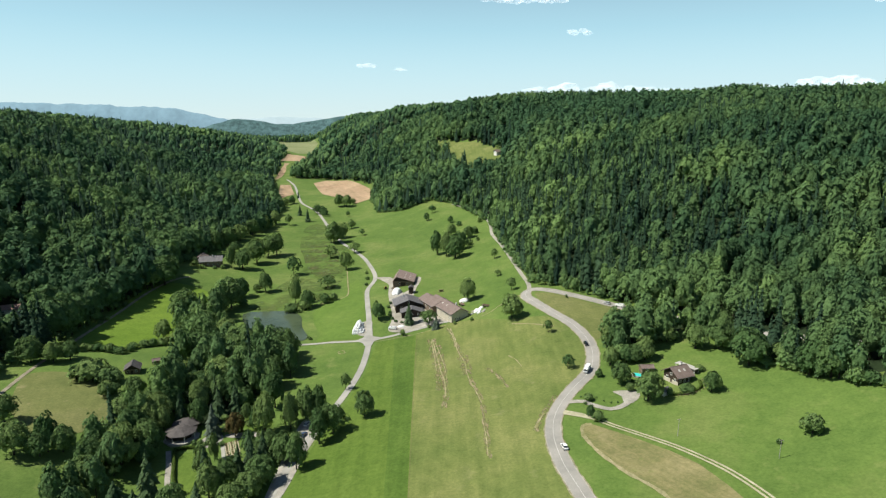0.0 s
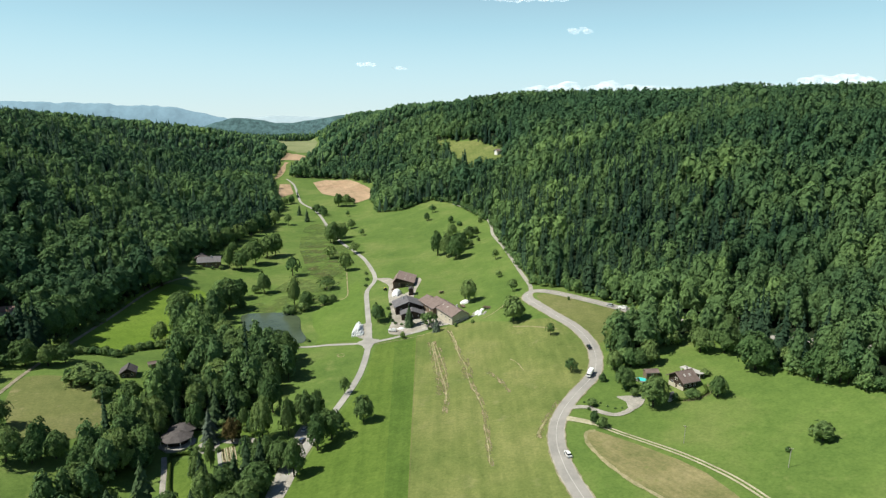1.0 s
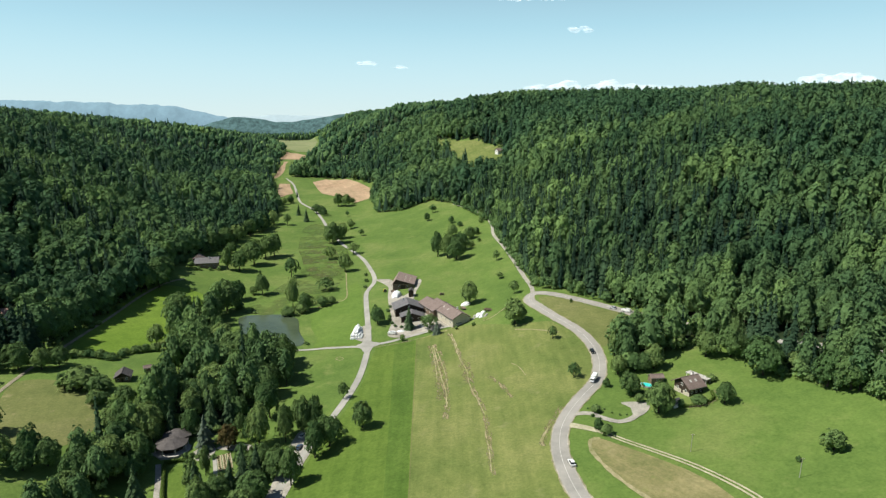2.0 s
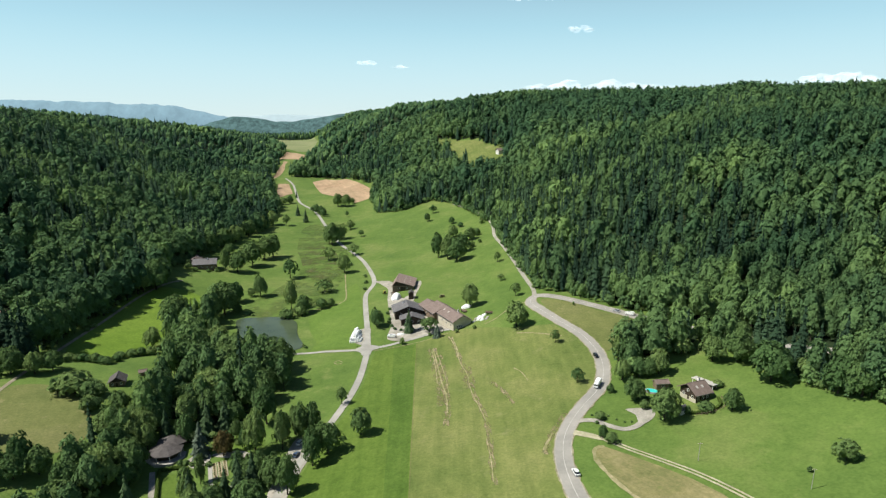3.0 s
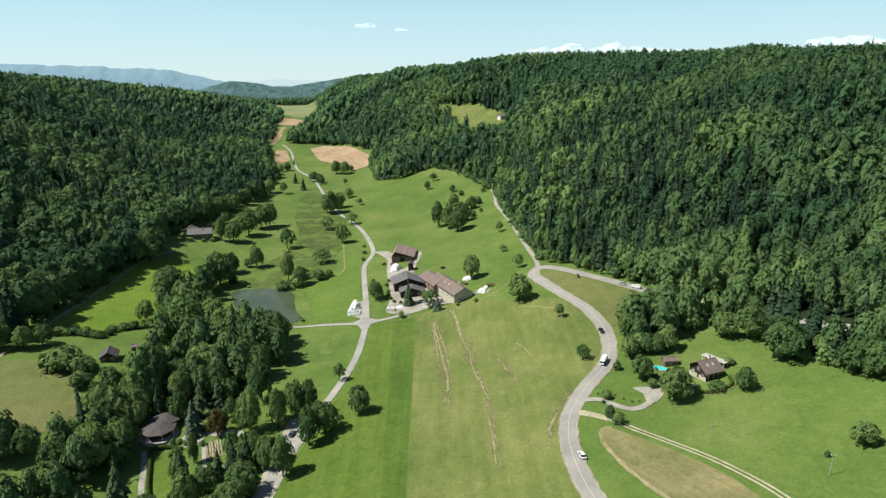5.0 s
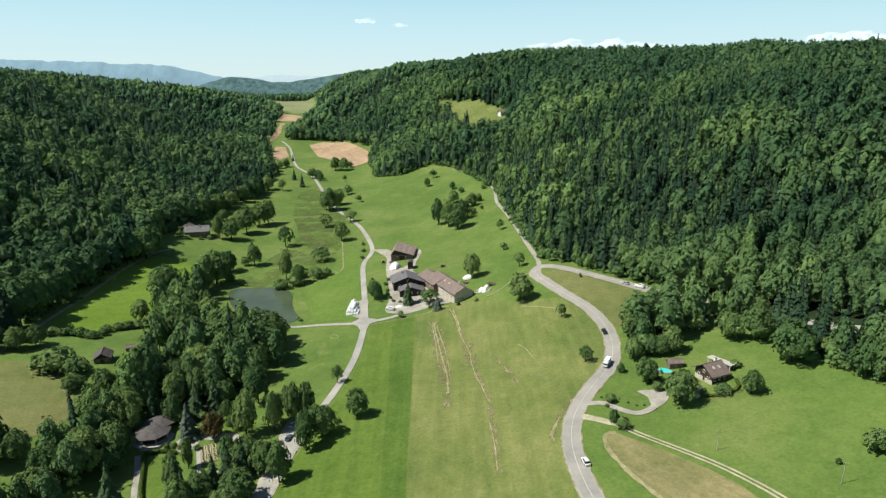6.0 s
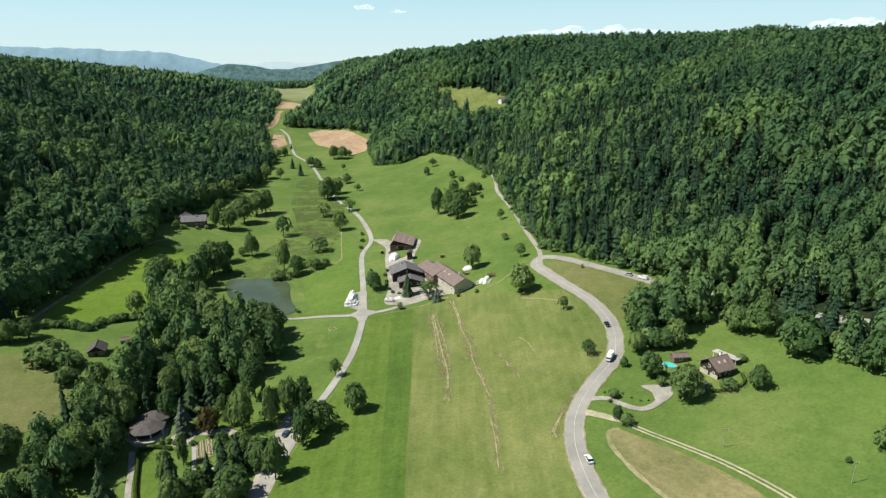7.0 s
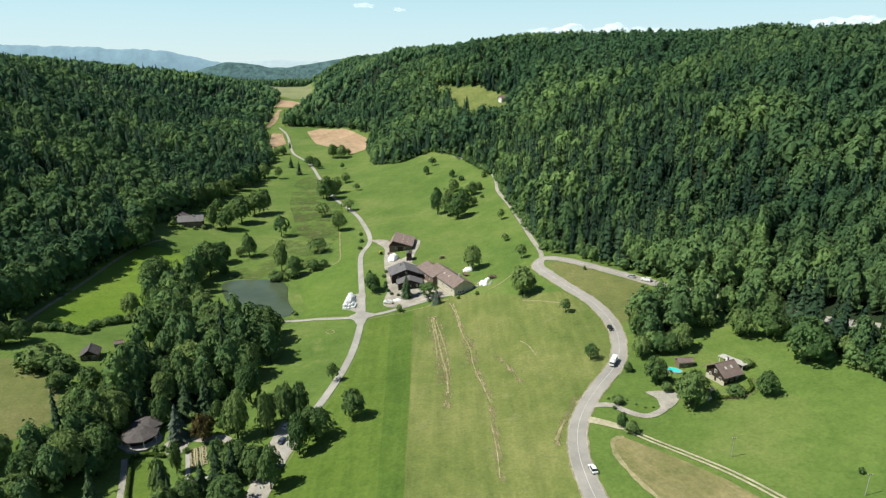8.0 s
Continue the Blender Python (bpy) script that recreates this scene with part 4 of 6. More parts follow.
grove("leafy", "marsh trees", [
    (-111, 451, 25, 12), (-99.9, 441.9, 15.5, 12.5), (-86.8, 543, 19.7, 14.2), (-116.5, 652, 29, 17), (-121, 660, 22, 14), (-110, 657, 21, 13), (-111.6, 677.7, 20, 17),
    (-107.7, 721.2, 12.1, 16),
], 19)
grove("bush", "marsh trees", [
    (-88.7, 449.1, 8.8, 11.5), (-83.4, 455.3, 6.7, 8.6), (-110.9, 435.1, 8.1, 12.4), (-101.5, 439.3, 8.6, 10.4),
], 20)
grove("leafy", "upper meadow trees", [
    (-147, 873, 21, 18), (-136, 871, 19, 17), (-129.1, 887.7, 9, 8.1), (-168.3, 826.2, 14.5, 13.6), (-155.6, 810.8, 12, 11.2),
    (-160, 822, 13, 11),
], 21)
grove("open", "upper meadow trees", [
    (-188.4, 751.9, 15.4, 11.1), (-123.8, 802, 8.9, 6.6),
], 22)
grove("bush", "upper meadow trees", [
    (-220.8, 904.1, 13.3, 12.4), (-228.6, 895.5, 12.3, 13.1),
], 23)
grove("spruce", "upper meadow trees", [
    (-221.8, 948.8, 10.4, 5.2), (-188.8, 813, 14.5, 8.5), (-170.2, 773, 16.5, 9.5), 
], 24)
grove("leafy", "farm trees", [
    (-43, 396, 14, 13), (17.1, 410.6, 18, 12.4), (40.9, 352.9, 17, 14.1), (-18.4, 691.6, 10.3, 7.6), (7.9, 661.7, 9.2, 8.5),
], 25)
grove("open", "farm trees", [
    (46.1, 404.7, 10.2, 7.6), (40.3, 448, 6, 6.3), (41.8, 492.7, 9.4, 6.4), (-12.6, 723.9, 10.7, 9.3), (-8.9, 382, 10.5, 14),
], 26)
grove("bush", "farm trees", [
    (31.9, 565.1, 4.3, 4.2), (-24.9, 366.7, 4.8, 4.2), (7.4, 371.4, 3, 2.8), (17.9, 369.9, 2.9, 2.8),
], 27)
grove("spruce", "farm trees", [
    (-22, 384.9, 15.2, 9.5),
], 28)
grove("blue", "farm trees", [
    (-4.4, 371, 9, 6.6),
], 29)
grove("leafy", "meadow copse", [
    (-5.4, 548, 25, 13), (3, 535.6, 24.8, 14), (10.7, 523.1, 22.2, 17.5), (16.2, 546.6, 19.5, 13.2), (23.8, 583.7, 13.7, 14),
    (9, 611.5, 13.2, 11.3),
], 30)
grove("bush", "meadow copse", [
    (23.7, 555.9, 6.8, 8.2), (30.8, 594.8, 8.3, 8.8), (37.3, 633.1, 6.5, 6.4), (16.6, 642.1, 6, 7.1),
], 31)
grove("open", "chalet trees", [
    (57.5, 323.7, 8.1, 5.6), (59.8, 280.1, 8, 7),
], 32)
grove("leafy", "chalet trees", [
    (83, 297.1, 16.4, 9.1), (86.1, 293, 18.8, 10.1), (94, 305, 14.9, 11.7), (79.5, 278.5, 10.5, 8.6), (99.1, 303.7, 8.5, 8.7),
    (87.4, 279.7, 9.7, 10.2), (96.4, 280.4, 13.3, 10.3), (91.6, 278.6, 10.2, 8.1), (79, 258.4, 12.4, 11), (85.6, 241.4, 15, 17),
], 33)
grove("bush", "chalet trees", [
    (71.7, 268.1, 4.7, 3.9), (81.1, 251.8, 4.4, 4.9),
], 34)
grove("bush", "chalet trees", [
    (61.9, 246.5, 3.9, 5.3), (59.4, 232.4, 6.0, 4.5), (61.8, 228.4, 4.8, 5.6), (114.5, 261.4, 3.8, 5.1), (102.6, 244.4, 4.3, 8.1),
    (128, 198.1, 8.4, 9.4), (95.2, 243.6, 4.1, 3.8), (115.5, 196.1, 2.5, 1.7),
], 35)
grove("leafy", "chalet trees", [
    (111.6, 241.4, 9.8, 10.4),
], 36)
grove("leafy", "wood edge trees", [
    (122, 285.2, 14.9, 13.7), (131.7, 281.3, 16.6, 16.7), (134.8, 258.1, 19.5, 19.9), (146.5, 252.1, 10.7, 9.7), (147.5, 235.2, 17.2, 16.4),
    (151.7, 228.2, 15.8, 14.6), (112.8, 297.5, 9.8, 11.4), (106.2, 303.3, 12.1, 11.6),
], 37)
grove("bush", "wood edge trees", [
    (154.8, 221.2, 4.8, 6.4), (158.3, 215.3, 6.4, 7.5), (145.9, 243.1, 3.2, 5.6), (140.7, 253.1, 3.1, 5.9),
], 38)
grove("leafy", "wood edge trees", [
    (-224.1, 604.9, 21.6, 16.8), (-220.4, 627.3, 21.2, 17.5), (-216.9, 652.7, 20.8, 18.2), (-214, 687.1, 20.5, 17.9), (-211.3, 724.9, 19.6, 17.5), (-205.7, 754.5, 19.6, 16.8), (-221.1, 478.3, 29.8, 25.8), (-226.8, 469.3, 22.6, 17.4), 
], 33)
grove("bush", "roadside bushes", [
    (71, 398, 2.6, 5), (83, 388, 3, 6.5), (86, 385.5, 2, 3.4), (98, 372, 3.4, 6),
    (107, 362, 2.4, 4), (114, 355, 3.4, 6), (76, 369, 3, 1.8), (59, 412, 3, 4),
    (55.5, 500, 3, 4.5), (54, 560, 3.4, 5), (-226, 400, 3, 5), (-228, 428, 3.5, 5), (-226, 392, 3, 4.5),
], 41)
grove("bush", "lane bushes", [
    (-66.4, 524, 3.4, 4), (-63.4, 505, 3.2, 4.4), (-62, 486, 3, 4),
], 45)
grove("bush", "wood shade bushes", [
    (-104, 274, 3, 5), (-97, 275, 2.4, 4), (-110, 273.5, 3.4, 5), (-95, 287, 4, 6), (-93.5, 281, 3, 4.4),
], 47)
grove("bush", "country house bushes", [
    (-203, 537, 3, 5), (-212, 533, 4, 6), (-220, 537, 6, 7), (-197, 541, 4, 5), (-223, 545, 7, 8),
], 48)
grove("bush", "farmyard bushes", [
    (-36, 405, 2, 3), (-35.5, 400, 2.4, 3.4), (-33.5, 394, 2.2, 3), (-38, 415, 2.4, 3.6), (-31, 389.5, 2, 3),
    (-27, 387.5, 1.8, 2.6), (-12.5, 391, 2, 3), (-37, 422, 2, 3), (-3, 372, 1.6, 2.4), (-9, 376, 2, 2.6),
], 43)
grove("bush", "pond bank bushes", [
    (-84.5, 376, 1.8, 3.4), (-87, 381, 1.0, 2.2), (-104, 434, 2.2, 4), (-108, 437, 1.4, 3), (-136, 440, 1.8, 3.4),
], 44)

grove("leafy", "garden trees", [
    (-92.1, 270.0, 11, 6), (-130.6, 279.7, 17, 12),
], 22)
grove("bush", "driveway bushes", [
    (59.5, 250, 0.9, 1.2), (62.5, 249.6, 0.8, 1.0), (65.5, 248, 1.0, 1.3), (68, 244.8, 0.8, 1.1), (70.5, 242.4, 0.9, 1.1), (73.2, 242.2, 0.8, 1.0),
    (60, 243.2, 1.4, 2.0), (79.5, 258, 2.2, 3.4), (82, 255.5, 2.6, 3.6), (84, 259, 2.0, 3.0), (87, 256.5, 2.2, 3.2),
], 46)


# ---------------------------------------------------------------- buildings
def surface(name, dark, light, scale=1.5, rough=0.85, course=None, metal=0.0, spec=0.3, depth=0.05):
    """A built surface: stains and grain, with courses of tiles or boards where it has them."""
    m, n, l, b = material(name, rough, metal, spec)
    pos = n.new("ShaderNodeTexCoord").outputs["Object"]
    c = ramp(n, l, noise_tex(n, l, pos, scale, 5, 0.65), [(0.3, dark), (0.7, light)])
    f = ramp(n, l, noise_tex(n, l, pos, scale * 9, 3, 0.7), [(0.3, (0.8, 0.8, 0.8)), (0.7, (1.15, 1.15, 1.15))])
    c = mix(n, l, c, f, 0.7, "MULTIPLY")
    if course:
        w = n.new("ShaderNodeTexWave")
        w.bands_direction = course[0]
        w.inputs["Scale"].default_value, w.inputs["Distortion"].default_value, w.inputs["Detail"].default_value = course[1], 0.4, 1
        l.new(pos, w.inputs["Vector"])
        k = ramp(n, l, w.outputs["Fac"], [(0.0, (0.72, 0.72, 0.72)), (0.35, (1.05, 1.05, 1.05))])
        c = mix(n, l, c, k, 0.6, "MULTIPLY")
        bump(n, l, b, w.outputs["Fac"], 0.5, depth)
    l.new(c, b.inputs["Base Color"])
    return m


ROOF_BROWN = surface("brown_tiles", (0.15, 0.112, 0.098), (0.225, 0.172, 0.152), 0.5, 0.8, ("Y", 1.6))
ROOF_RED = surface("weathered_red_tiles", (0.2, 0.12, 0.095), (0.3, 0.19, 0.15), 0.4, 0.8, ("Y", 1.6))
ROOF_TAN = surface("faded_brown_tiles", (0.2, 0.145, 0.125), (0.285, 0.215, 0.19), 0.5, 0.8, ("Y", 1.6))
ROOF_DARK = surface("dark_grey_brown_shingles", (0.062, 0.054, 0.053), (0.112, 0.1, 0.098), 0.5, 0.75, ("Y", 1.6))
ROOF_GREY = surface("grey_fibre_slates", (0.105, 0.1, 0.105), (0.175, 0.168, 0.172), 0.5, 0.7, ("Y", 1.6))
ROOF_PALE = surface("pale_sheet_roof", (0.4, 0.38, 0.35), (0.52, 0.5, 0.46), 0.4, 0.6, ("X", 0.8))
DARK_WOOD = surface("dark_stained_boards", (0.028, 0.02, 0.015), (0.06, 0.042, 0.03), 0.8, 0.75, ("X", 2.0))
WOOD = surface("weathered_boards", (0.12, 0.085, 0.06), (0.22, 0.165, 0.12), 0.8, 0.8, ("X", 2.0))
PLASTER = surface("cream_plaster", (0.42, 0.38, 0.3), (0.52, 0.48, 0.39), 0.5)
WHITE = surface("white_plaster", (0.62, 0.61, 0.57), (0.76, 0.75, 0.71), 0.6)
STONE = surface("grey_stone", (0.26, 0.25, 0.23), (0.4, 0.38, 0.35), 1.2)
FILM = surface("white_plastic_film", (0.7, 0.71, 0.7), (0.85, 0.86, 0.85), 1.5, 0.35, None, 0, 0.5)
TARP = surface("turquoise_pool_cover", (0.03, 0.5, 0.46), (0.06, 0.62, 0.56), 0.6, 0.3, None, 0, 0.5)
METAL = surface("grey_metal", (0.3, 0.3, 0.31), (0.4, 0.4, 0.41), 2, 0.4, None, 0.7)
RUBBER = surface("black_rubber", (0.012, 0.012, 0.012), (0.025, 0.025, 0.025), 4)
GLASS, gn, gl, gb = material("dark_window_glass", 0.06, 0, 0.6)
gb.inputs["Base Color"].default_value = (0.02, 0.025, 0.03, 1)
POND_WATER, pn, pl, pb = material("pond_water", 0.16, 0, 0.2)
pc = ramp(pn, pl, noise_tex(pn, pl, pn.new("ShaderNodeNewGeometry").outputs["Position"], 0.06, 4, 0.6), [(0.35, (0.05, 0.072, 0.042)), (0.7, (0.075, 0.1, 0.058))])
pl.new(pc, pb.inputs["Base Color"])
bump(pn, pl, pb, noise_tex(pn, pl, pn.new("ShaderNodeNewGeometry").outputs["Position"], 1.2, 3, 0.6), 0.12, 0.1)


def paint(name, colour):
    m, n, l, b = material(name, 0.25, 0.0, 0.5)
    b.inputs["Base Color"].default_value = (*colour, 1)
    b.inputs["Coat Weight"].default_value = 0.6
    return m


def box(bm, x0, x1, y0, y1, z0, z1, bevel=0.0):
    made = bmesh.ops.create_cube(bm, size=1, matrix=Matrix.Translation(((x0 + x1) / 2, (y0 + y1) / 2, (z0 + z1) / 2)) @ Matrix.Diagonal((x1 - x0, y1 - y0, z1 - z0, 1)))
    if bevel:
        edges = {e for v in made["verts"] for e in v.link_edges}
        bmesh.ops.bevel(bm, geom=list(edges), offset=bevel, segments=2, affect="EDGES", profile=0.6)
    return bm


def slab(bm, corners, thick):
    """A sloping plate: four upper corners and its thickness."""
    top = [bm.verts.new(c) for c in corners]
    low = [bm.verts.new((c[0], c[1], c[2] - thick)) for c in corners]
    bm.faces.new(top)
    bm.faces.new(low[::-1])
    for i in range(len(top)):
        j = (i + 1) % len(top)
        bm.faces.new((top[j], top[i], low[i], low[j]))
    bmesh.ops.recalc_face_normals(bm, faces=bm.faces[:])


def window(parent, x, y, z, w, h, facing, frame_mat):
    """A window in a wall: frame with sill, and a pane set into it. facing: x+, x-, y+ or y-."""
    along = facing[0] == "y"
    s = 1 if facing[1] == "+" else -1
    bm = bmesh.new()
    for a0, a1, z0, z1 in ((-w / 2, w / 2, h - 0.1, h), (-w / 2, w / 2, -0.04, 0.08), (-w / 2, -w / 2 + 0.1, 0.08, h - 0.1), (w / 2 - 0.1, w / 2, 0.08, h - 0.1), (-0.04, 0.04, 0.08, h - 0.1)):
        if along:
            box(bm, x + a0, x + a1, y - 0.03, y + 0.07, z + z0, z + z1)
        else:
            box(bm, x - 0.03, x + 0.07, y + a0, y + a1, z + z0, z + z1)
    if s < 0:
        for v in bm.verts:
            if along:
                v.co.y = 2 * y - v.co.y
            else:
                v.co.x = 2 * x - v.co.x
        bmesh.ops.reverse_faces(bm, faces=bm.faces[:])
    f = part("window", bm, frame_mat, parent)
    bm = bmesh.new()
    d = 0.03 * s
    if along:
        box(bm, x - w / 2 + 0.1, x + w / 2 - 0.1, y + d - 0.012, y + d + 0.012, z + 0.08, z + h - 0.1)
    else:
        box(bm, x + d - 0.012, x + d + 0.012, y - w / 2 + 0.1, y + w / 2 - 0.1, z + 0.08, z + h - 0.1)
    part("pane", bm, GLASS, f, "dark reflecting glass")


def gable_house(name, x, y, turn, wide, long, eave, rise, wall, roof, label, category="house", over=0.8, gable=None, front=(), sides=(), door=None, chimney=None, lights=(), drop=3.0, frame_mat=None, z=None, lean=0.0):
    """A house with a ridge along its own y. front: windows in the end that faces -y, as x and z; sides: y and z, on both long walls."""
    ob = new(name)
    ob.matrix_basis = pose(x, y, float(ground(x, y)) if z is None else z, 0, 0, turn)
    tagged(ob, label, category)
    a, b = wide / 2, long / 2
    bm = bmesh.new()
    box(bm, -a, a, -b, b, -drop, eave)
    part("wall", bm, wall, ob)
    for s in (-1, 1):
        bm = bmesh.new()
        t = 0.12
        ends = [[bm.verts.new((px, s * (b - q), pz)) for px, pz in ((-a, eave + 0.003), (a, eave + 0.003), (lean, eave + rise))] for q in (0.0, t)]
        bm.faces.new(ends[0])
        bm.faces.new(ends[1][::-1])
        for i in range(3):
            j = (i + 1) % 3
            bm.faces.new((ends[0][i], ends[0][j], ends[1][j], ends[1][i]))
        bmesh.ops.recalc_face_normals(bm, faces=bm.faces[:])
        part("gable", bm, gable or wall, ob)
    k = rise / (a - lean)
    bm = bmesh.new()
    for s in (-1, 1):
        low = eave - over * rise / (a - s * lean)
        slab(bm, [(lean, -b - over, eave + rise + 0.3), (s * (a + over), -b - over, low + 0.3), (s * (a + over), b + over, low + 0.3), (lean, b + over, eave + rise + 0.3)], 0.28)
    roof_ob = part("roof", bm, roof, ob)
    bm = bmesh.new()
    box(bm, lean - 0.16, lean + 0.16, -b - over, b + over, eave + rise + 0.26, eave + rise + 0.4, 0.04)
    part("ridge_cap", bm, roof, roof_ob)
    for s in (-1, 1):
        bm = bmesh.new()
        low = eave - over * rise / (a - s * lean)
        box(bm, s * (a + over) - 0.09, s * (a + over) + 0.09, -b - over, b + over, low, low + 0.14)
        part("gutter", bm, METAL, roof_ob, "grey metal gutter")
    if chimney:
        cx, cy = chimney
        bm = bmesh.new()
        box(bm, cx - 0.4, cx + 0.4, cy - 0.4, cy + 0.4, eave + rise - abs(cx) * k - 0.4, eave + rise + 1.1)
        c = part("chimney", bm, WHITE, roof_ob, "pale plastered chimney")
        bm = bmesh.new()
        box(bm, cx - 0.5, cx + 0.5, cy - 0.5, cy + 0.5, eave + rise + 1.1, eave + rise + 1.25)
        part("chimney_cap", bm, STONE, roof_ob)
    for lx, ly in lights:
        bm = bmesh.new()
        s = 1 if lx > 0 else -1
        z0 = eave + rise + 0.3 - abs(lx - lean) * k
        slab(bm, [(lx - s * 0.5, ly - 0.45, z0 + 0.5 * k + 0.1), (lx + s * 0.5, ly - 0.45, z0 - 0.5 * k + 0.1), (lx + s * 0.5, ly + 0.45, z0 - 0.5 * k + 0.1), (lx - s * 0.5, ly + 0.45, z0 + 0.5 * k + 0.1)], 0.12)
        part("skylight", bm, ROOF_PALE, roof_ob, "pale roof light")
    fm = frame_mat or WHITE
    for wx, wz in front:
        window(ob, wx, -b, wz, 1.1, 1.3, "y-", fm)
    for wy, wz in sides:
        window(ob, a, wy, wz, 1.1, 1.3, "x+", fm)
        window(ob, -a, wy, wz, 1.1, 1.3, "x-", fm)
    if door:
        dx, dw, dh = door
        bm = bmesh.new()
        box(bm, dx - dw / 2, dx + dw / 2, -b - 0.06, -b + 0.02, -0.2, dh, 0.02)
        part("door", bm, DARK_WOOD, ob, "dark boarded door")
    return ob


gable_house("barn", -30.4, 476, -2, 15.5, 23, 3.9, 3.5, WOOD, ROOF_TAN, "large wooden barn with a faded pinkish brown tiled roof", "barn", 1.0, DARK_WOOD, ((-3, 1.6), (3, 1.6)), ((-8, 2), (0, 2), (8, 2)), (0, 3.6, 3.2), None, ((1.0, -8), (1.0, -3), (1.0, 2), (1.0, 7), (4.6, -5.5), (4.6, -0.5), (4.6, 4.5)), lean=-5.2)
gable_house("farmhouse", -24.4, 412, 10, 17.5, 14, 4.0, 3.2, DARK_WOOD, ROOF_GREY, "old farmhouse with dark timber gable and grey roof", "house", 1.3, DARK_WOOD, ((-5, 1.4), (-1.6, 1.4), (1.6, 1.4), (5, 1.4), (0, 4.6)), ((-4, 1.4), (0, 1.4), (4, 1.4)), None, (-2.5, 3))
gable_house("farm_annex", -20.8, 398.8, 6, 14, 8, 3.0, 2.3, DARK_WOOD, ROOF_GREY, "low farm annex with pale grey roof and dark front", "outbuilding", 0.9, DARK_WOOD, ((-4, 1.2), (0, 1.2), (4, 1.2)), (), (2, 1.1, 2.1))
gable_house("barn", 3.2, 394, 26, 12, 35, 5.2, 3.2, PLASTER, ROOF_BROWN, "long plastered barn with a brown tiled roof", "barn", 0.9, PLASTER, ((-3.4, 1.3), (-2.0, 1.3), (-0.6, 1.3)), ((-14, 1.5), (-8, 1.5), (-2, 1.5), (6, 1.5), (12, 1.5)), None, (1.6, -9), ((-2.6, -4), (-2.6, 2), (2.6, 6)))
gable_house("stable_wing", -6.2, 407.8, 26, 12, 22, 4.4, 2.8, WOOD, ROOF_BROWN, "stable wing with a brown tiled roof", "stable", 0.8, WOOD, (), ((-6, 1.5), (0, 1.5), (6, 1.5)), (0, 3.0, 3.2))
gable_house("silo_shed", -23.4, 441, 0, 3.2, 6, 4.6, 0.8, DARK_WOOD, ROOF_DARK, "narrow dark timber shed beside the barn", "shed", 0.3)
chalet = gable_house("chalet", 103.0, 256.2, -67, 8.6, 7.4, 3.8, 2.7, DARK_WOOD, ROOF_BROWN, "dark timber chalet with brown tiled roof on a slope", "house", 1.1, DARK_WOOD, ((-2.3, 0.9), (2.3, 0.9), (0, 3.0)), ((-2.4, 0.9), (0, 0.9), (2.4, 0.9)), (0.2, 1.0, 2.0), (-1.1, 2.6), ((2.2, -1.4), (2.2, 1.4)))
bm = bmesh.new()
box(bm, -4.3, 4.3, -3.735, -3.68, -3.0, 1.3)
part("plaster_front", bm, PLASTER, chalet, "cream plastered front")
gable_house("pool_shed", 93.4, 268.4, -84, 3.6, 5.6, 2.2, 0.9, WOOD, ROOF_BROWN, "small wooden pool shed with brown roof", "shed", 0.4, WOOD, (), ((0, 0.8),))
gable_house("garden_shed", 93.6, 245.2, -60, 2.8, 3.6, 2.0, 0.8, WHITE, ROOF_GREY, "little garden shed with a grey roof", "shed", 0.35)
gable_house("country_house", -209, 547, -76, 12, 18, 5.0, 3.2, WOOD, ROOF_GREY, "brown timber country house with wide grey roof", "house", 1.2, DARK_WOOD, ((-2.5, 1.4), (2.5, 1.4)), ((-6, 1.4), (-2, 1.4), (2, 1.4), (6, 1.4)), None, (1.5, 2))
gable_house("house_wing", -219, 552, 12, 10, 12, 4.6, 3.0, WHITE, ROOF_BROWN, "white house wing with reddish brown roof", "house", 1.0, DARK_WOOD, ((-2, 1.2), (2, 1.2)), ((0, 1.2),))
gable_house("cottage", -166.5, 314, 20, 7.0, 8.0, 2.6, 2.3, WOOD, ROOF_DARK, "small cottage with brown roof among trees", "house", 0.7, DARK_WOOD, ((-2, 0.9), (2, 0.9)), ((0, 0.9),), (0, 1.0, 2.0))
gable_house("garden_hut", -161, 329, -60, 3, 4, 2.1, 0.9, WOOD, ROOF_BROWN, "tiny wooden garden hut", "shed", 0.3)
gable_house("forest_house", -277, 382, -70, 8, 13, 3.2, 1.8, WHITE, ROOF_RED, "white house with red roof at the wood's edge", "house", 0.8, WHITE, ((0, 1.0),), ((-3, 1.0), (3, 1.0)))
gable_house("hill_farm", 80, 908, -60, 7.5, 11, 3.8, 2.6, WHITE, ROOF_BROWN, "distant white farmhouse at the clearing's edge", "house", 1.0, WHITE, ((0, 1.5),), ((-4, 1.5), (0, 1.5), (4, 1.5)))
gable_house("hill_barn", -13, 1037, 60, 7, 11, 3.4, 2.0, WOOD, ROOF_GREY, "distant grey roofed barn beside the forest", "barn", 0.8)


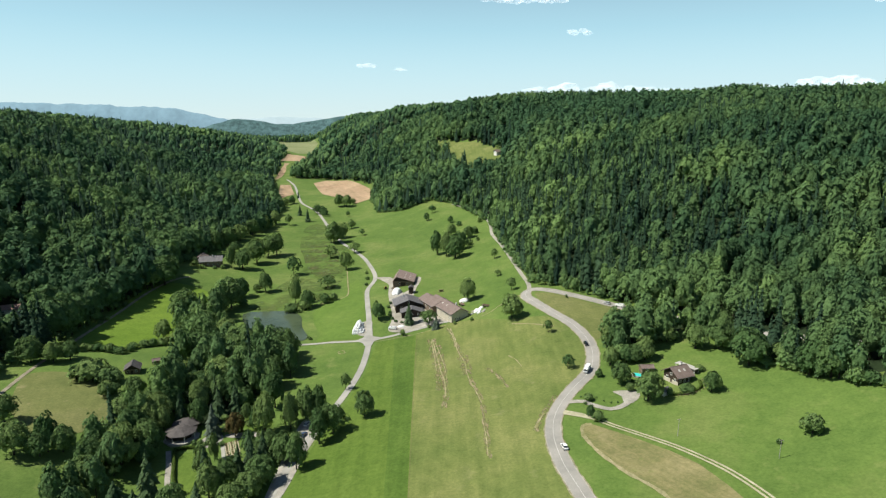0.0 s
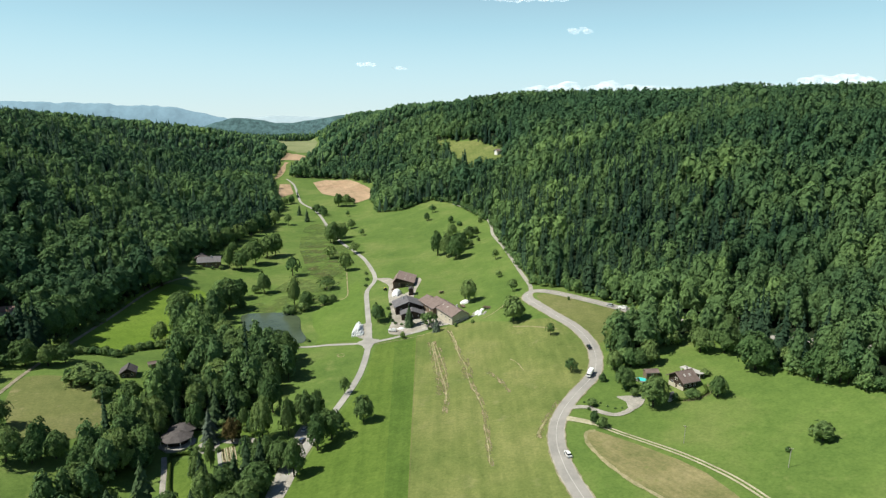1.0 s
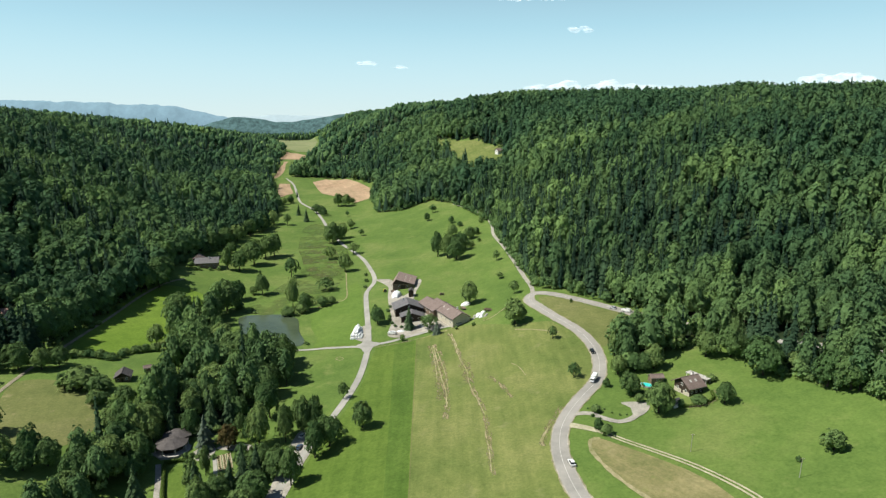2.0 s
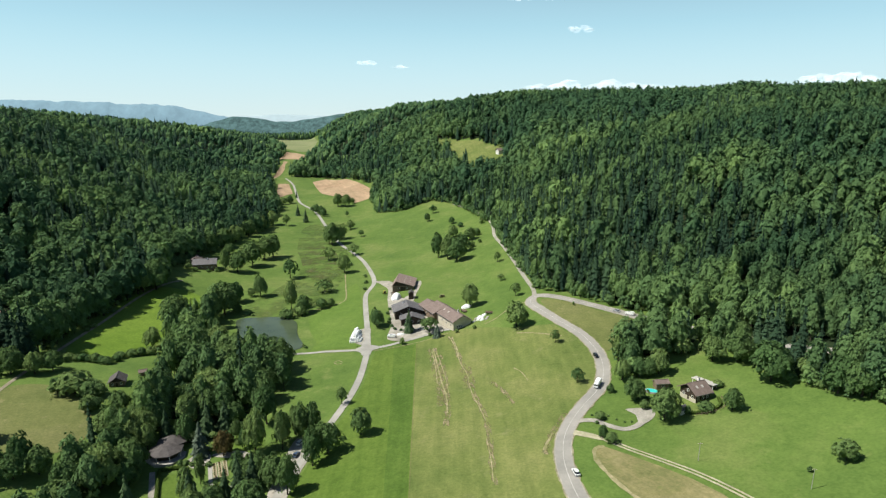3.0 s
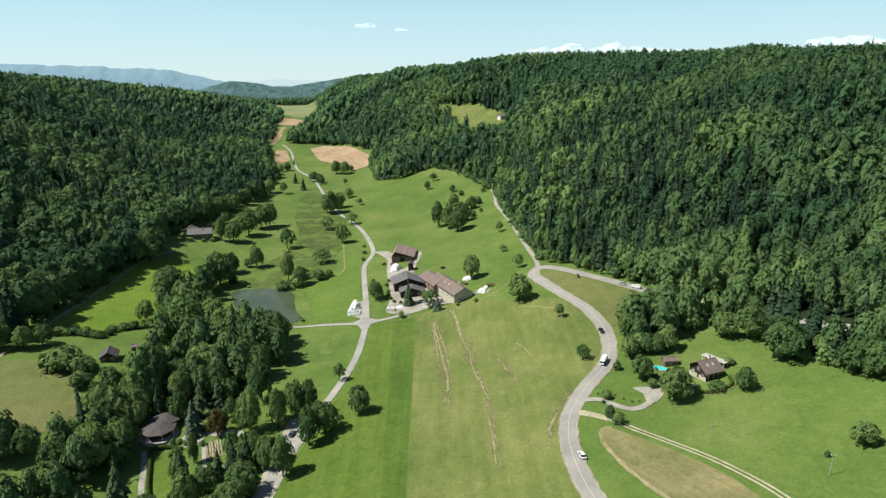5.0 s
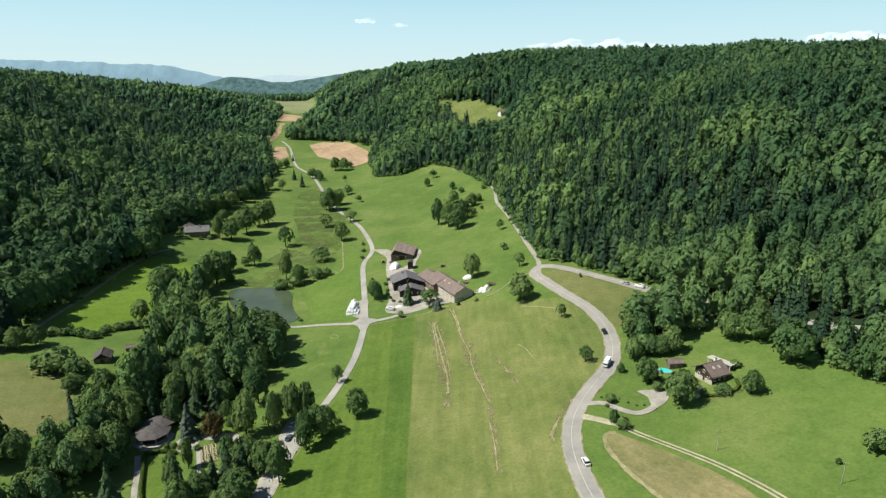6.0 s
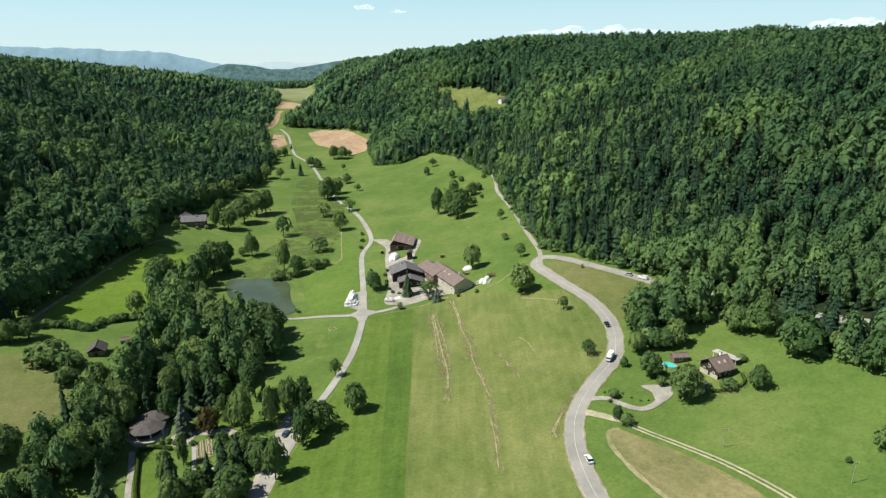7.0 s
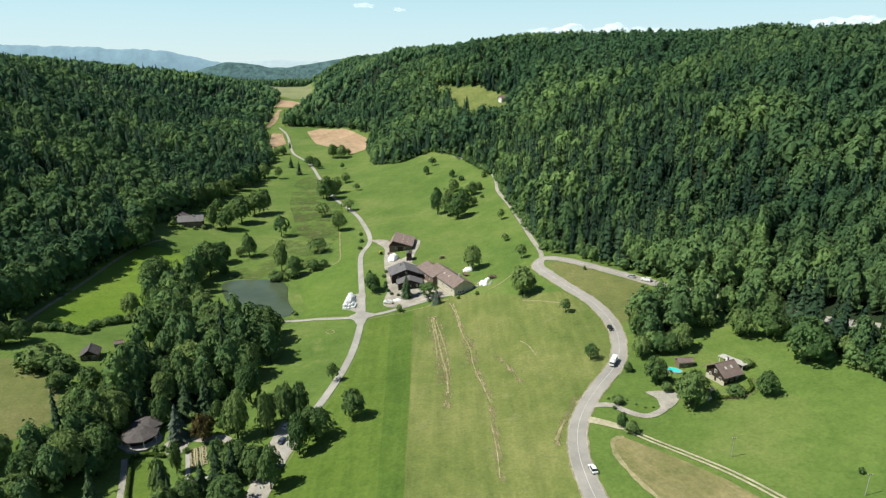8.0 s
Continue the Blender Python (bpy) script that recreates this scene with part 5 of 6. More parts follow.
def pavilion_house(x, y, turn):
    """A bungalow with a many-sided low roof in two tiers and a porch on posts."""
    ob = new("bungalow")
    ob.matrix_basis = pose(x, y, float(ground(x, y)) + 0.2, 0, 0, turn)
    tagged(ob, "low bungalow with a many-sided brown roof and white porch posts", "house")

    def ring(r, z, n=8, sx=1.0, sy=1.0, cx=0.0, cy=0.0):
        return [(cx + sx * r * math.cos(2 * math.pi * (i + 0.5) / n), cy + sy * r * math.sin(2 * math.pi * (i + 0.5) / n), z) for i in range(n)]

    def loft(rings, close=True):
        bm = bmesh.new()
        rows = [[bm.verts.new(p) for p in r] for r in rings]
        for lo, hi in zip(rows, rows[1:]):
            for i in range(len(lo)):
                j = (i + 1) % len(lo)
                bm.faces.new((lo[i], lo[j], hi[j], hi[i]))
        if close:
            bm.faces.new(rows[-1])
            bm.faces.new(rows[0][::-1])
        return bm

    part("wall", loft([ring(5.0, -2.5), ring(5.0, 2.7)]), DARK_WOOD, ob)
    part("roof", loft([ring(7.3, 2.55), ring(7.3, 2.8), ring(1.6, 4.9)]), ROOF_DARK, ob)
    part("upper_wall", loft([ring(4.0, -2.5, 8, 1.2, 1, 1.5, 6.0), ring(4.0, 3.4, 8, 1.2, 1, 1.5, 6.0)]), WOOD, ob)
    part("upper_roof", loft([ring(5.6, 3.3, 8, 1.2, 1, 1.5, 6.0), ring(5.6, 3.55, 8, 1.2, 1, 1.5, 6.0), ring(1.2, 5.6, 8, 1.2, 1, 1.5, 6.0)]), ROOF_DARK, ob)
    part("terrace", loft([ring(8.6, -2.5), ring(8.6, 0.05)]), STONE, ob, "pale paved terrace")
    for i in range(8):
        px, py, _ = ring(6.8, 0)[i]
        bm = bmesh.new()
        box(bm, px - 0.12, px + 0.12, py - 0.12, py + 0.12, 0.05, 2.6, 0.02)
        part("post", bm, WHITE, ob, "white porch post")
    return ob


pavilion_house(-119.5, 261, 12)


def carport(x, y, turn):
    ob = new("carport")
    ob.matrix_basis = pose(x, y, float(ground(x, y)), 0, 0, turn)
    tagged(ob, "open carport with flat pale roof on white posts", "carport")
    bm = bmesh.new()
    slab(bm, [(-1.9, -5.2, 2.9), (1.9, -5.2, 2.7), (1.9, 5.2, 2.7), (-1.9, 5.2, 2.9)], 0.28)
    part("roof", bm, ROOF_PALE, ob)
    for sx in (-1.5, 1.5):
        for sy in (-4.6, -1.5, 1.5, 4.6):
            bm = bmesh.new()
            box(bm, sx - 0.1, sx + 0.1, sy - 0.1, sy + 0.1, -1.2, 2.5, 0.02)
            part("post", bm, WHITE, ob)
    bm = bmesh.new()
    box(bm, 1.3, 1.42, -4.6, 4.6, -1.0, 2.3)
    part("back_wall", bm, WOOD, ob, "boarded back wall")


carport(109.8, 263.2, 35)

# ---------------------------------------------------------------- yards, pond, worn ground
water = patch("water", POND, POND_WATER, 0, "still green-grey pond water", "water", 6)
for v in water.data.vertices:
    v.co.z = WATER + 0.02
patch("yard", [(-56, 506), (-44, 500), (-37, 482), (-36, 462), (-30, 445), (-14, 422), (-8, 402), (2, 384), (9, 378), (-3, 381), (-18, 373), (-34, 375), (-34, 398), (-38, 425), (-41, 450), (-43, 476), (-50, 494)], YARD, 0.16, "pale gravel farmyard", "yard", 3)
patch("yard", [(73.6, 252.4), (79, 252.4), (84.2, 250), (83, 245), (78.6, 240.6), (75.8, 242), (76.2, 247.7)], GRAVEL, 0.17, "pale gravel parking place", "yard", 2)
patch("yard", [(-66, 205), (-60, 206), (-57, 235), (-55, 250), (-58, 262), (-64, 264), (-66, 245)], GRAVEL, 0.17, "pale gravel parking strip beside the lane", "yard", 3)
patch("yard", [(-47, 370), (-46, 385), (-48, 396), (-54, 392), (-57, 380), (-52, 371)], GRAVEL, 0.17, "pale gravel lay-by", "yard", 3)
ribbon("garden_path", [(-120.5, 249.5), (-116, 239), (-112.4, 229.5), (-108.6, 221)], 2.2, GRAVEL, 0.18, "pale gravel path beside the clipped hedge", "path")
ribbon("garden_path", [(-97.6, 252), (-93.6, 242), (-90.3, 233.3), (-88.6, 225)], 1.6, LANE, 0.18, "pale slab path between lawn and beds", "path")
ribbon("garden_path", [(-90.2, 234.5), (-80.4, 236.6)], 1.2, LANE, 0.19, "pale slab path across the garden", "path")
patch("yard", [(-109, 258), (-104, 262), (-99.5, 259), (-100, 252), (-105.5, 251.8)], GRAVEL, 0.17, "pale paved garden terrace", "terrace", 2)
# Dark sheet that paints the shade of the tall trees on the ground.
patch("tree_shade_patch", [(-120, 272), (-100, 271), (-91, 280), (-92, 293), (-114, 293)], SHADED_FLOOR, 0.14, "dark ground patch standing in for the shade of tall trees", "woodland floor", 3)
patch("garden_path", [(-99, 260.5), (-88, 260.5), (-82, 257), (-84, 255), (-97, 258)], GRAVEL, 0.17, "pale garden path", "path", 2)
patch("lawn", [(-115.8, 247.4), (-106.4, 249), (-100, 229), (-99, 219), (-104.2, 221), (-108.6, 230)], LUSH, 0.17, "bright mown lawn framed by a hedge", "lawn", 2, smooth=False)
patch("lawn", [(-93, 277), (-84, 275), (-78, 262), (-90, 262)], LUSH, 0.15, "bright garden lawn", "lawn", 2)
patch("lawn", [(-84, 239), (-78, 240), (-76, 226), (-83, 226)], LUSH, 0.15, "bright garden lawn", "lawn", 2)
patch("field", [(-209, 282), (-216, 305), (-196, 308), (-170, 291), (-156, 268), (-160, 252), (-176, 246), (-196, 262)], DRY, 0.13, "yellow-green hay meadow", "field", 4)
patch("field", [(-213, 352), (-224, 374), (-229, 420), (-230, 462), (-214, 486), (-180, 470), (-176, 420), (-184, 362)], VIVID, 0.16, "vivid green meadow below the wood", "field", 4)
for points, w in (
    ([(-6.6, 353.4), (-4.9, 339.5), (-3.0, 319.8), (-1.0, 300.7), (0.8, 286.8), (1.2, 270)], 0.7),
    ([(-7.1, 351.3), (-6.1, 340), (-4.6, 322), (-3.4, 302)], 0.4),
    ([(-4.4, 346), (-1.6, 326), (0.6, 308), (2.0, 290)], 0.35),
    ([(2.6, 368.1), (5.3, 354.2), (8.4, 325.1), (11.4, 308.6), (11.9, 296.6), (13.0, 285.2), (15.6, 270), (17.4, 258)], 0.42),
    ([(4.6, 366), (6.8, 348), (8.0, 334)], 0.45),
    ([(16.6, 244), (17.2, 228), (17.0, 214)], 0.35),
    ([(34, 306), (37, 300), (39, 290)], 0.4),
    ([(-62, 346.6), (-60.2, 349), (-57.2, 345.4), (-59.2, 343.2), (-62, 346.2)], 0.5),
    ([(-41, 358.6), (-29.1, 362.2), (-18, 366.5), (-6, 371), (2, 374)], 0.55),
):
    ribbon("worn_track", points, w, TRACE, 0.175, "worn dry tractor trace in the meadow", "track", wobble=0.6, step=1.6)
for k, (points, w) in enumerate((
    ([(-7, 354), (-5, 332), (-2.6, 307), (-0.6, 278)], 4.6),
    ([(-3, 342), (0, 312), (1.4, 285), (0.6, 258)], 3.0),
    ([(3.4, 367), (7.4, 338), (11, 312), (13.6, 285), (17.5, 258), (17.2, 212)], 2.4),
    ([(10.4, 318), (11.8, 304), (12.4, 292)], 5.0),
    ([(22, 296), (27, 284), (30, 270)], 2.0),
    ([(37, 226), (39.2, 234), (43.4, 243), (49.6, 254)], 2.4),
)):
    ribbon("worn_ground", points, w, WORN, 0.145 + 0.004 * k, "thin worn grass with bare earth showing", "worn ground", wobble=0.4)
ribbon("worn_track", [(24, 372), (30, 374), (36, 380), (42, 386), (50, 388)], 0.7, TRACE, 0.17, "trodden path to the road", "track", wobble=0.5)
ribbon("worn_track", [(58.6, 226), (55, 225.4), (53.6, 218), (56.4, 205), (61.8, 191.5), (70.4, 176), (73, 152)], 1.5, TRACE, 0.2, "dry worn field edge", "track", wobble=0.4)
ribbon("worn_track", [(40, 345), (48, 340), (56, 334), (62, 330)], 0.9, TRACE, 0.2, "dry worn patch in the grass", "track", wobble=0.6)
ribbon("worn_track", [(37, 229), (39, 234), (42, 240)], 1.0, TRACE, 0.2, "dry worn patch beside the road", "track", wobble=0.6)
ribbon("ditch", [(-85.3, 538), (-79, 500), (-74, 466), (-79.6, 455.7), (-90.7, 447.6), (-101.9, 441.3)], 0.9, TRACE, 0.17, "narrow dry ditch in the meadow", "ditch", wobble=0.4)


def pool(x, y, turn):
    ob = new("swimming_pool")
    ob.matrix_basis = pose(x, y, float(ground(x, y)) + 0.25, 0, 0, turn)
    tagged(ob, "oval garden pool under a turquoise cover", "pool")
    for name, r0, r1, z0, z1, mat in (("rim", 1.0, 1.12, -1.2, 0.25, STONE), ("cover", 0.0, 1.0, 0.1, 0.16, TARP)):
        bm = bmesh.new()
        n = 28
        rows = [[bm.verts.new((2.7 * r * math.cos(2 * math.pi * i / n), 1.9 * r * math.sin(2 * math.pi * i / n), z)) for i in range(n)] for r, z in ((r1, z0), (r1, z1), (max(r0, 0.02), z1 + (0.06 if name == "cover" else 0)), (max(r0, 0.02), z0))]
        for lo, hi in zip(rows, rows[1:]):
            for i in range(n):
                bm.faces.new((lo[i], lo[(i + 1) % n], hi[(i + 1) % n], hi[i]))
        part(name, bm, mat, ob)


pool(88.6, 265.2, -35)


def hedge(points, wide, high, label="clipped green garden hedge"):
    """A clipped hedge along a line, of leaf clumps on a core."""
    rng = np.random.default_rng(int(abs(points[0][0]) * 10))
    c = spline(points, 1.2)
    V, T, count = [], [], 0
    for x, y in c:
        z = float(ground(x, y))
        cv = ICO1[0] * np.array([wide * 0.55, wide * 0.55, high * 0.55]) * rng.uniform(0.85, 1.1, (len(ICO1[0]), 1)) + (x, y, z + high * 0.5)
        V.append(cv)
        T.append(ICO1[1] + count)
        count += len(cv)
        d = unit(rng.normal(size=(26, 3)) + (0, 0, 0.4))
        p = d * (wide * 0.58, wide * 0.58, high * 0.58) + (x, y, z + high * 0.5)
        u = unit(np.cross(d, rng.normal(size=d.shape)))
        w = np.cross(d, u)
        V.append(np.stack([p - u * 0.22, p - w * 0.2, p + u * 0.22, p + w * 0.2], 1).reshape(-1, 3))
        i = count + 4 * np.arange(26)[:, None]
        T += [i + [0, 1, 2], i + [0, 2, 3]]
        count += 104
    tagged(big_mesh("hedge", np.vstack(V), np.vstack(T), [HEDGE_LEAF]), label, "hedge")


hedge([(-105.5, 221), (-109.6, 229.2), (-113.3, 238.4), (-117.2, 248.3)], 1.4, 1.8)
hedge([(-117.4, 249.8), (-112, 251.6), (-106, 250.2)], 1.4, 1.6)
hedge([(97, 243), (103, 242.5), (109, 246), (110.5, 251)], 1.2, 1.3, "loose green hedge round the chalet garden")


def vegetable_bed(x, y, turn):
    ob = new("vegetable_bed")
    ob.matrix_basis = pose(x, y, float(ground(x, y)) + 0.1, 0, 0, turn)
    tagged(ob, "long raised vegetable bed with timber edging", "garden bed", "vegetable beds")
    bm = bmesh.new()
    box(bm, -0.7, 0.7, -6.2, 6.2, -0.5, 0.22)
    part("soil", bm, SOIL, ob)
    for s in (-1, 1):
        bm = bmesh.new()
        box(bm, s * 0.76 - 0.06, s * 0.76 + 0.06, -6.3, 6.3, -0.5, 0.34, 0.02)
        part("edging", bm, PLASTER, ob, "pale timber edging")
    rng = np.random.default_rng(int(abs(x) * 7))
    for k in range(7):
        v, t = broad_crown(rng, 6, 30, 0.6, 0.0, 0.15, fine=False)
        crop = big_mesh("plant", v * 0.75 + (rng.uniform(-0.2, 0.2), -5.2 + 1.7 * k, 0.2), t, [HEDGE_LEAF if k % 3 else COPPER_LEAF])
        crop.parent = ob


for k in range(3):
    vegetable_bed(-94.0 + 2.0 * k, 247.9 + 0.5 * k, 23)


# ---------------------------------------------------------------- bales, poles, fences
def bale(x, y, z, tilt, turn):
    bm = bmesh.new()
    bmesh.ops.create_cone(bm, cap_ends=True, segments=16, radius1=0.72, radius2=0.72, depth=1.25)
    rim = [e for e in bm.edges if abs(e.verts[0].co.z - e.verts[1].co.z) < 0.01]
    bmesh.ops.bevel(bm, geom=rim, offset=0.16, segments=2, affect="EDGES")
    me = bpy.data.meshes.new("hay_bale")
    bm.to_mesh(me)
    bm.free()
    me.materials.append(FILM)
    ob = new("hay_bale", me)
    ob.matrix_basis = pose(x, y, z, tilt, 0, turn)
    return tagged(ob, "round hay bale wrapped in white film, stacked", "hay bale", "wrapped bales")


first_bale = None
rng = np.random.default_rng(5)
for row in range(13):
    for col in range(5 - row // 4):
        for tier in range((3 if 1 < row < 11 and col in (1, 2) else 2) if 0 < row < 12 and col < 4 - row // 4 else 1):
            bx = -57.0 + 1.48 * col + 0.55 * row * 0.2 + 0.16 * rng.uniform(-1, 1) - 0.12 * row + 0.1 * row
            by = 374.6 + 1.5 * row + 0.3 * rng.uniform(-1, 1)
            m = (bx, by, float(ground(bx, by)) + 0.6 + 1.24 * tier, 0, rng.uniform(0, 90))
            if first_bale is None:
                first_bale = bale(*m)
            else:
                copy_thing(first_bale, pose(m[0], m[1], m[2], 0, 0, m[4]))


def tarp_heap(x, y, lx, ly, h, mat, label, name="covered_heap"):
    """A heap under a sheet: a rumpled dome on the ground."""
    rng = np.random.default_rng(int(abs(x * 13 + y)))
    n, m = 20, 7
    verts, faces = [], []
    for j in range(m):
        f = j / (m - 1)
        for i in range(n):
            a = 2 * math.pi * i / n
            r = max(0.03, math.cos(f * math.pi / 2)) * (1 + 0.1 * math.sin(5 * a + 3 * f) + rng.uniform(-0.05, 0.05))
            px, py = x + lx / 2 * r * math.cos(a), y + ly / 2 * r * math.sin(a)
            verts.append((px, py, float(ground(px, py)) - 0.1 + h * math.sin(f * math.pi / 2) * (1 + rng.uniform(-0.06, 0.06))))
    for j in range(m - 1):
        faces += [(j * n + i, j * n + (i + 1) % n, (j + 1) * n + (i + 1) % n, (j + 1) * n + i) for i in range(n)]
    faces.append(tuple((m - 1) * n + i for i in range(n)))
    tagged(link_mesh(name, verts, faces, mat), label, "heap")


tarp_heap(-34.6, 446.5, 7, 13, 4.2, FILM, "fodder heap under a white plastic sheet")
tarp_heap(14.5, 411, 6.5, 5, 2.2, FILM, "rounded heap under a white sheet beside the barn")
tarp_heap(-27.0, 381.5, 5, 2.6, 1.3, FILM, "low pile under a white sheet in the yard")
for hx, hy, hs in ((21.0, 382.5, 2.6), (25.6, 379, 2.2), (23.5, 383.6, 2.4), (19.5, 385.5, 2.0), (23, 380, 2.8), (21.5, 385, 3.4), (26.5, 381.5, 1.8)):
    tarp_heap(hx, hy, hs, hs * 0.8, 0.5 * hs, STONE if hs < 2.3 else FILM, "low pile of pale building stuff under sheeting")
tarp_heap(-5.4, 350, 1.6, 2.4, 0.9, SOIL, "small mound of dry earth in the meadow", "earth_mound")


def pole(x, y, h):
    ob = new("utility_pole")
    ob.matrix_basis = pose(x, y, float(ground(x, y)), 1.5, 1, 0)
    tagged(ob, "weathered wooden utility pole in the meadow", "pole")
    bm = bmesh.new()
    bmesh.ops.create_cone(bm, cap_ends=True, segments=10, radius1=0.11, radius2=0.08, depth=h + 1, matrix=Matrix.Translation((0, 0, (h - 1) / 2)))
    part("shaft", bm, STONE, ob)
    bm = bmesh.new()
    box(bm, -0.7, 0.7, -0.06, 0.06, h - 0.5, h - 0.36, 0.01)
    part("crossarm", bm, WOOD, ob)
    for k in (-0.6, 0.6):
        bm = bmesh.new()
        bmesh.ops.create_cone(bm, cap_ends=True, segments=8, radius1=0.07, radius2=0.05, depth=0.2, matrix=Matrix.Translation((k, 0, h - 0.26)))
        part("insulator", bm, WHITE, ob)


pole(111.4, 188, 7.0)
pole(86.7, 211.3, 7.0)


def fence(points, gap=2.4):
    ob = new("fence")
    tagged(ob, "low weathered wooden post and rail fence", "fence")
    c = spline(points, gap)
    pts = [Vector((x, y, float(ground(x, y)))) for x, y in c]
    for p in pts:
        bm = bmesh.new()
        box(bm, p.x - 0.07, p.x + 0.07, p.y - 0.07, p.y + 0.07, p.z - 0.4, p.z + 1.15, 0.015)
        part("post", bm, WOOD, ob)
    for a, b in zip(pts, pts[1:]):
        for z in (0.55, 1.0):
            bm = bmesh.new()
            d = (b - a)
            m = Matrix.Translation((a + b) / 2 + Vector((0, 0, z))) @ d.to_track_quat("X", "Z").to_matrix().to_4x4() @ Matrix.Diagonal((d.length, 0.05, 0.12, 1))
            bmesh.ops.create_cube(bm, size=1, matrix=m)
            part("rail", bm, WOOD, ob)


fence([(98, 241.5), (104, 241.3), (110.5, 245), (112, 252)])
fence([(-41, 497), (-36, 480), (-35, 465)])


# ---------------------------------------------------------------- vehicles
def vehicle(name, x, y, turn, long, wide, high, body_mat, label, category, van=False):
    """A car or van: body, glasshouse, lamps and four wheels with rims. It heads along its own y."""
    ob = new(name)
    ob.matrix_basis = pose(x, y, float(ground(x, y)) + 0.24, 0, 0, turn)
    tagged(ob, label, category)
    a, b = wide / 2, long / 2
    bm = bmesh.new()
    box(bm, -a, a, -b, b, 0.28, high * (0.95 if van else 0.58), 0.12)
    for v in bm.verts:
        if v.co.z > high * 0.45 and v.co.y > b * 0.45:
            v.co.z -= 0.12 if not van else 0.55 * (v.co.y / b)
    part("body", bm, body_mat, ob)
    bm = bmesh.new()
    y0, y1 = (-b * 0.98, b * 0.3) if van else (-b * 0.82, b * 0.34)
    low = high * 0.57
    lo = [bm.verts.new(p) for p in ((-a * 0.94, y0, low), (a * 0.94, y0, low), (a * 0.94, y1 + 0.35, low), (-a * 0.94, y1 + 0.35, low))]
    hi = [bm.verts.new(p) for p in ((-a * 0.78, y0 + 0.35, high - 0.05), (a * 0.78, y0 + 0.35, high - 0.05), (a * 0.78, y1 - 0.35, high - 0.05), (-a * 0.78, y1 - 0.35, high - 0.05))]
    bm.faces.new(hi)
    for i in range(4):
        bm.faces.new((lo[i], lo[(i + 1) % 4], hi[(i + 1) % 4], hi[i]))
    bmesh.ops.recalc_face_normals(bm, faces=bm.faces[:])
    part("windows", bm, GLASS, ob, "dark tinted glass")
    bm = bmesh.new()
    box(bm, -a * 0.76, a * 0.76, y0 + 0.38, y1 - 0.38, high - 0.06, high, 0.02)
    part("roof", bm, body_mat, ob)
    for s in (-1, 1):
        for y_, n in ((b - 0.01, "headlight"), (-b + 0.01, "tail_light")):
            bm = bmesh.new()
            box(bm, s * a * 0.7 - 0.16, s * a * 0.7 + 0.16, y_ - 0.03, y_ + 0.03, high * 0.38, high * 0.38 + 0.16)
            part(n, bm, WHITE if n == "headlight" else ROOF_RED, ob)
        for wy in (-b * 0.62, b * 0.62):
            bm = bmesh.new()
            m = Matrix.Translation((s * (a - 0.1), wy, 0.3)) @ Matrix.Rotation(radians(90), 4, "Y")
            bmesh.ops.create_cone(bm, cap_ends=True, segments=16, radius1=0.32, radius2=0.32, depth=0.24, matrix=m)
            w = part("wheel", bm, RUBBER, ob)
            bm = bmesh.new()
            m = Matrix.Translation((s * (a + 0.03), wy, 0.3)) @ Matrix.Rotation(radians(90), 4, "Y")
            bmesh.ops.create_cone(bm, cap_ends=True, segments=12, radius1=0.2, radius2=0.2, depth=0.03, matrix=m)
            part("rim", bm, METAL, w)
    return ob


def truck(x, y, turn, size=1.0):
    ob = new("box_truck")
    ob.matrix_basis = pose(x, y, float(ground(x, y)) + 0.26, 0, 0, turn) @ Matrix.Scale(size, 4)
    tagged(ob, "white box truck with a dark cab window on the road", "truck")
    bm = bmesh.new()
    box(bm, -1.22, 1.22, -4.0, 1.9, 0.95, 3.4, 0.06)
    part("cargo_box", bm, FILM, ob)
    bm = bmesh.new()
    box(bm, -1.15, 1.15, 2.05, 3.9, 0.5, 2.7, 0.18)
    cab = part("cab", bm, paint("truck_paint", (0.75, 0.76, 0.77)), ob)
    bm = bmesh.new()
    box(bm, -1.02, 1.02, 3.86, 3.94, 1.55, 2.4, 0.02)
    part("windscreen", bm, GLASS, cab)
    for s in (-1, 1):
        bm = bmesh.new()
        box(bm, s * 1.15 - 0.03, s * 1.15 + 0.03, 2.5, 3.5, 1.55, 2.35, 0.01)
        part("side_window", bm, GLASS, cab)
    bm = bmesh.new()
    box(bm, -0.5, 0.5, -3.9, 3.6, 0.55, 0.93)
    part("chassis", bm, RUBBER, ob)
    for s in (-1, 1):
        for wy in (-2.6, 3.0):
            bm = bmesh.new()
            bmesh.ops.create_cone(bm, cap_ends=True, segments=16, radius1=0.46, radius2=0.46, depth=0.32, matrix=Matrix.Translation((s * 1.0, wy, 0.44)) @ Matrix.Rotation(radians(90), 4, "Y"))
            w = part("wheel", bm, RUBBER, ob)
            bm = bmesh.new()
            bmesh.ops.create_cone(bm, cap_ends=True, segments=12, radius1=0.26, radius2=0.26, depth=0.03, matrix=Matrix.Translation((s * 1.18, wy, 0.44)) @ Matrix.Rotation(radians(90), 4, "Y"))
            part("rim", bm, METAL, w)


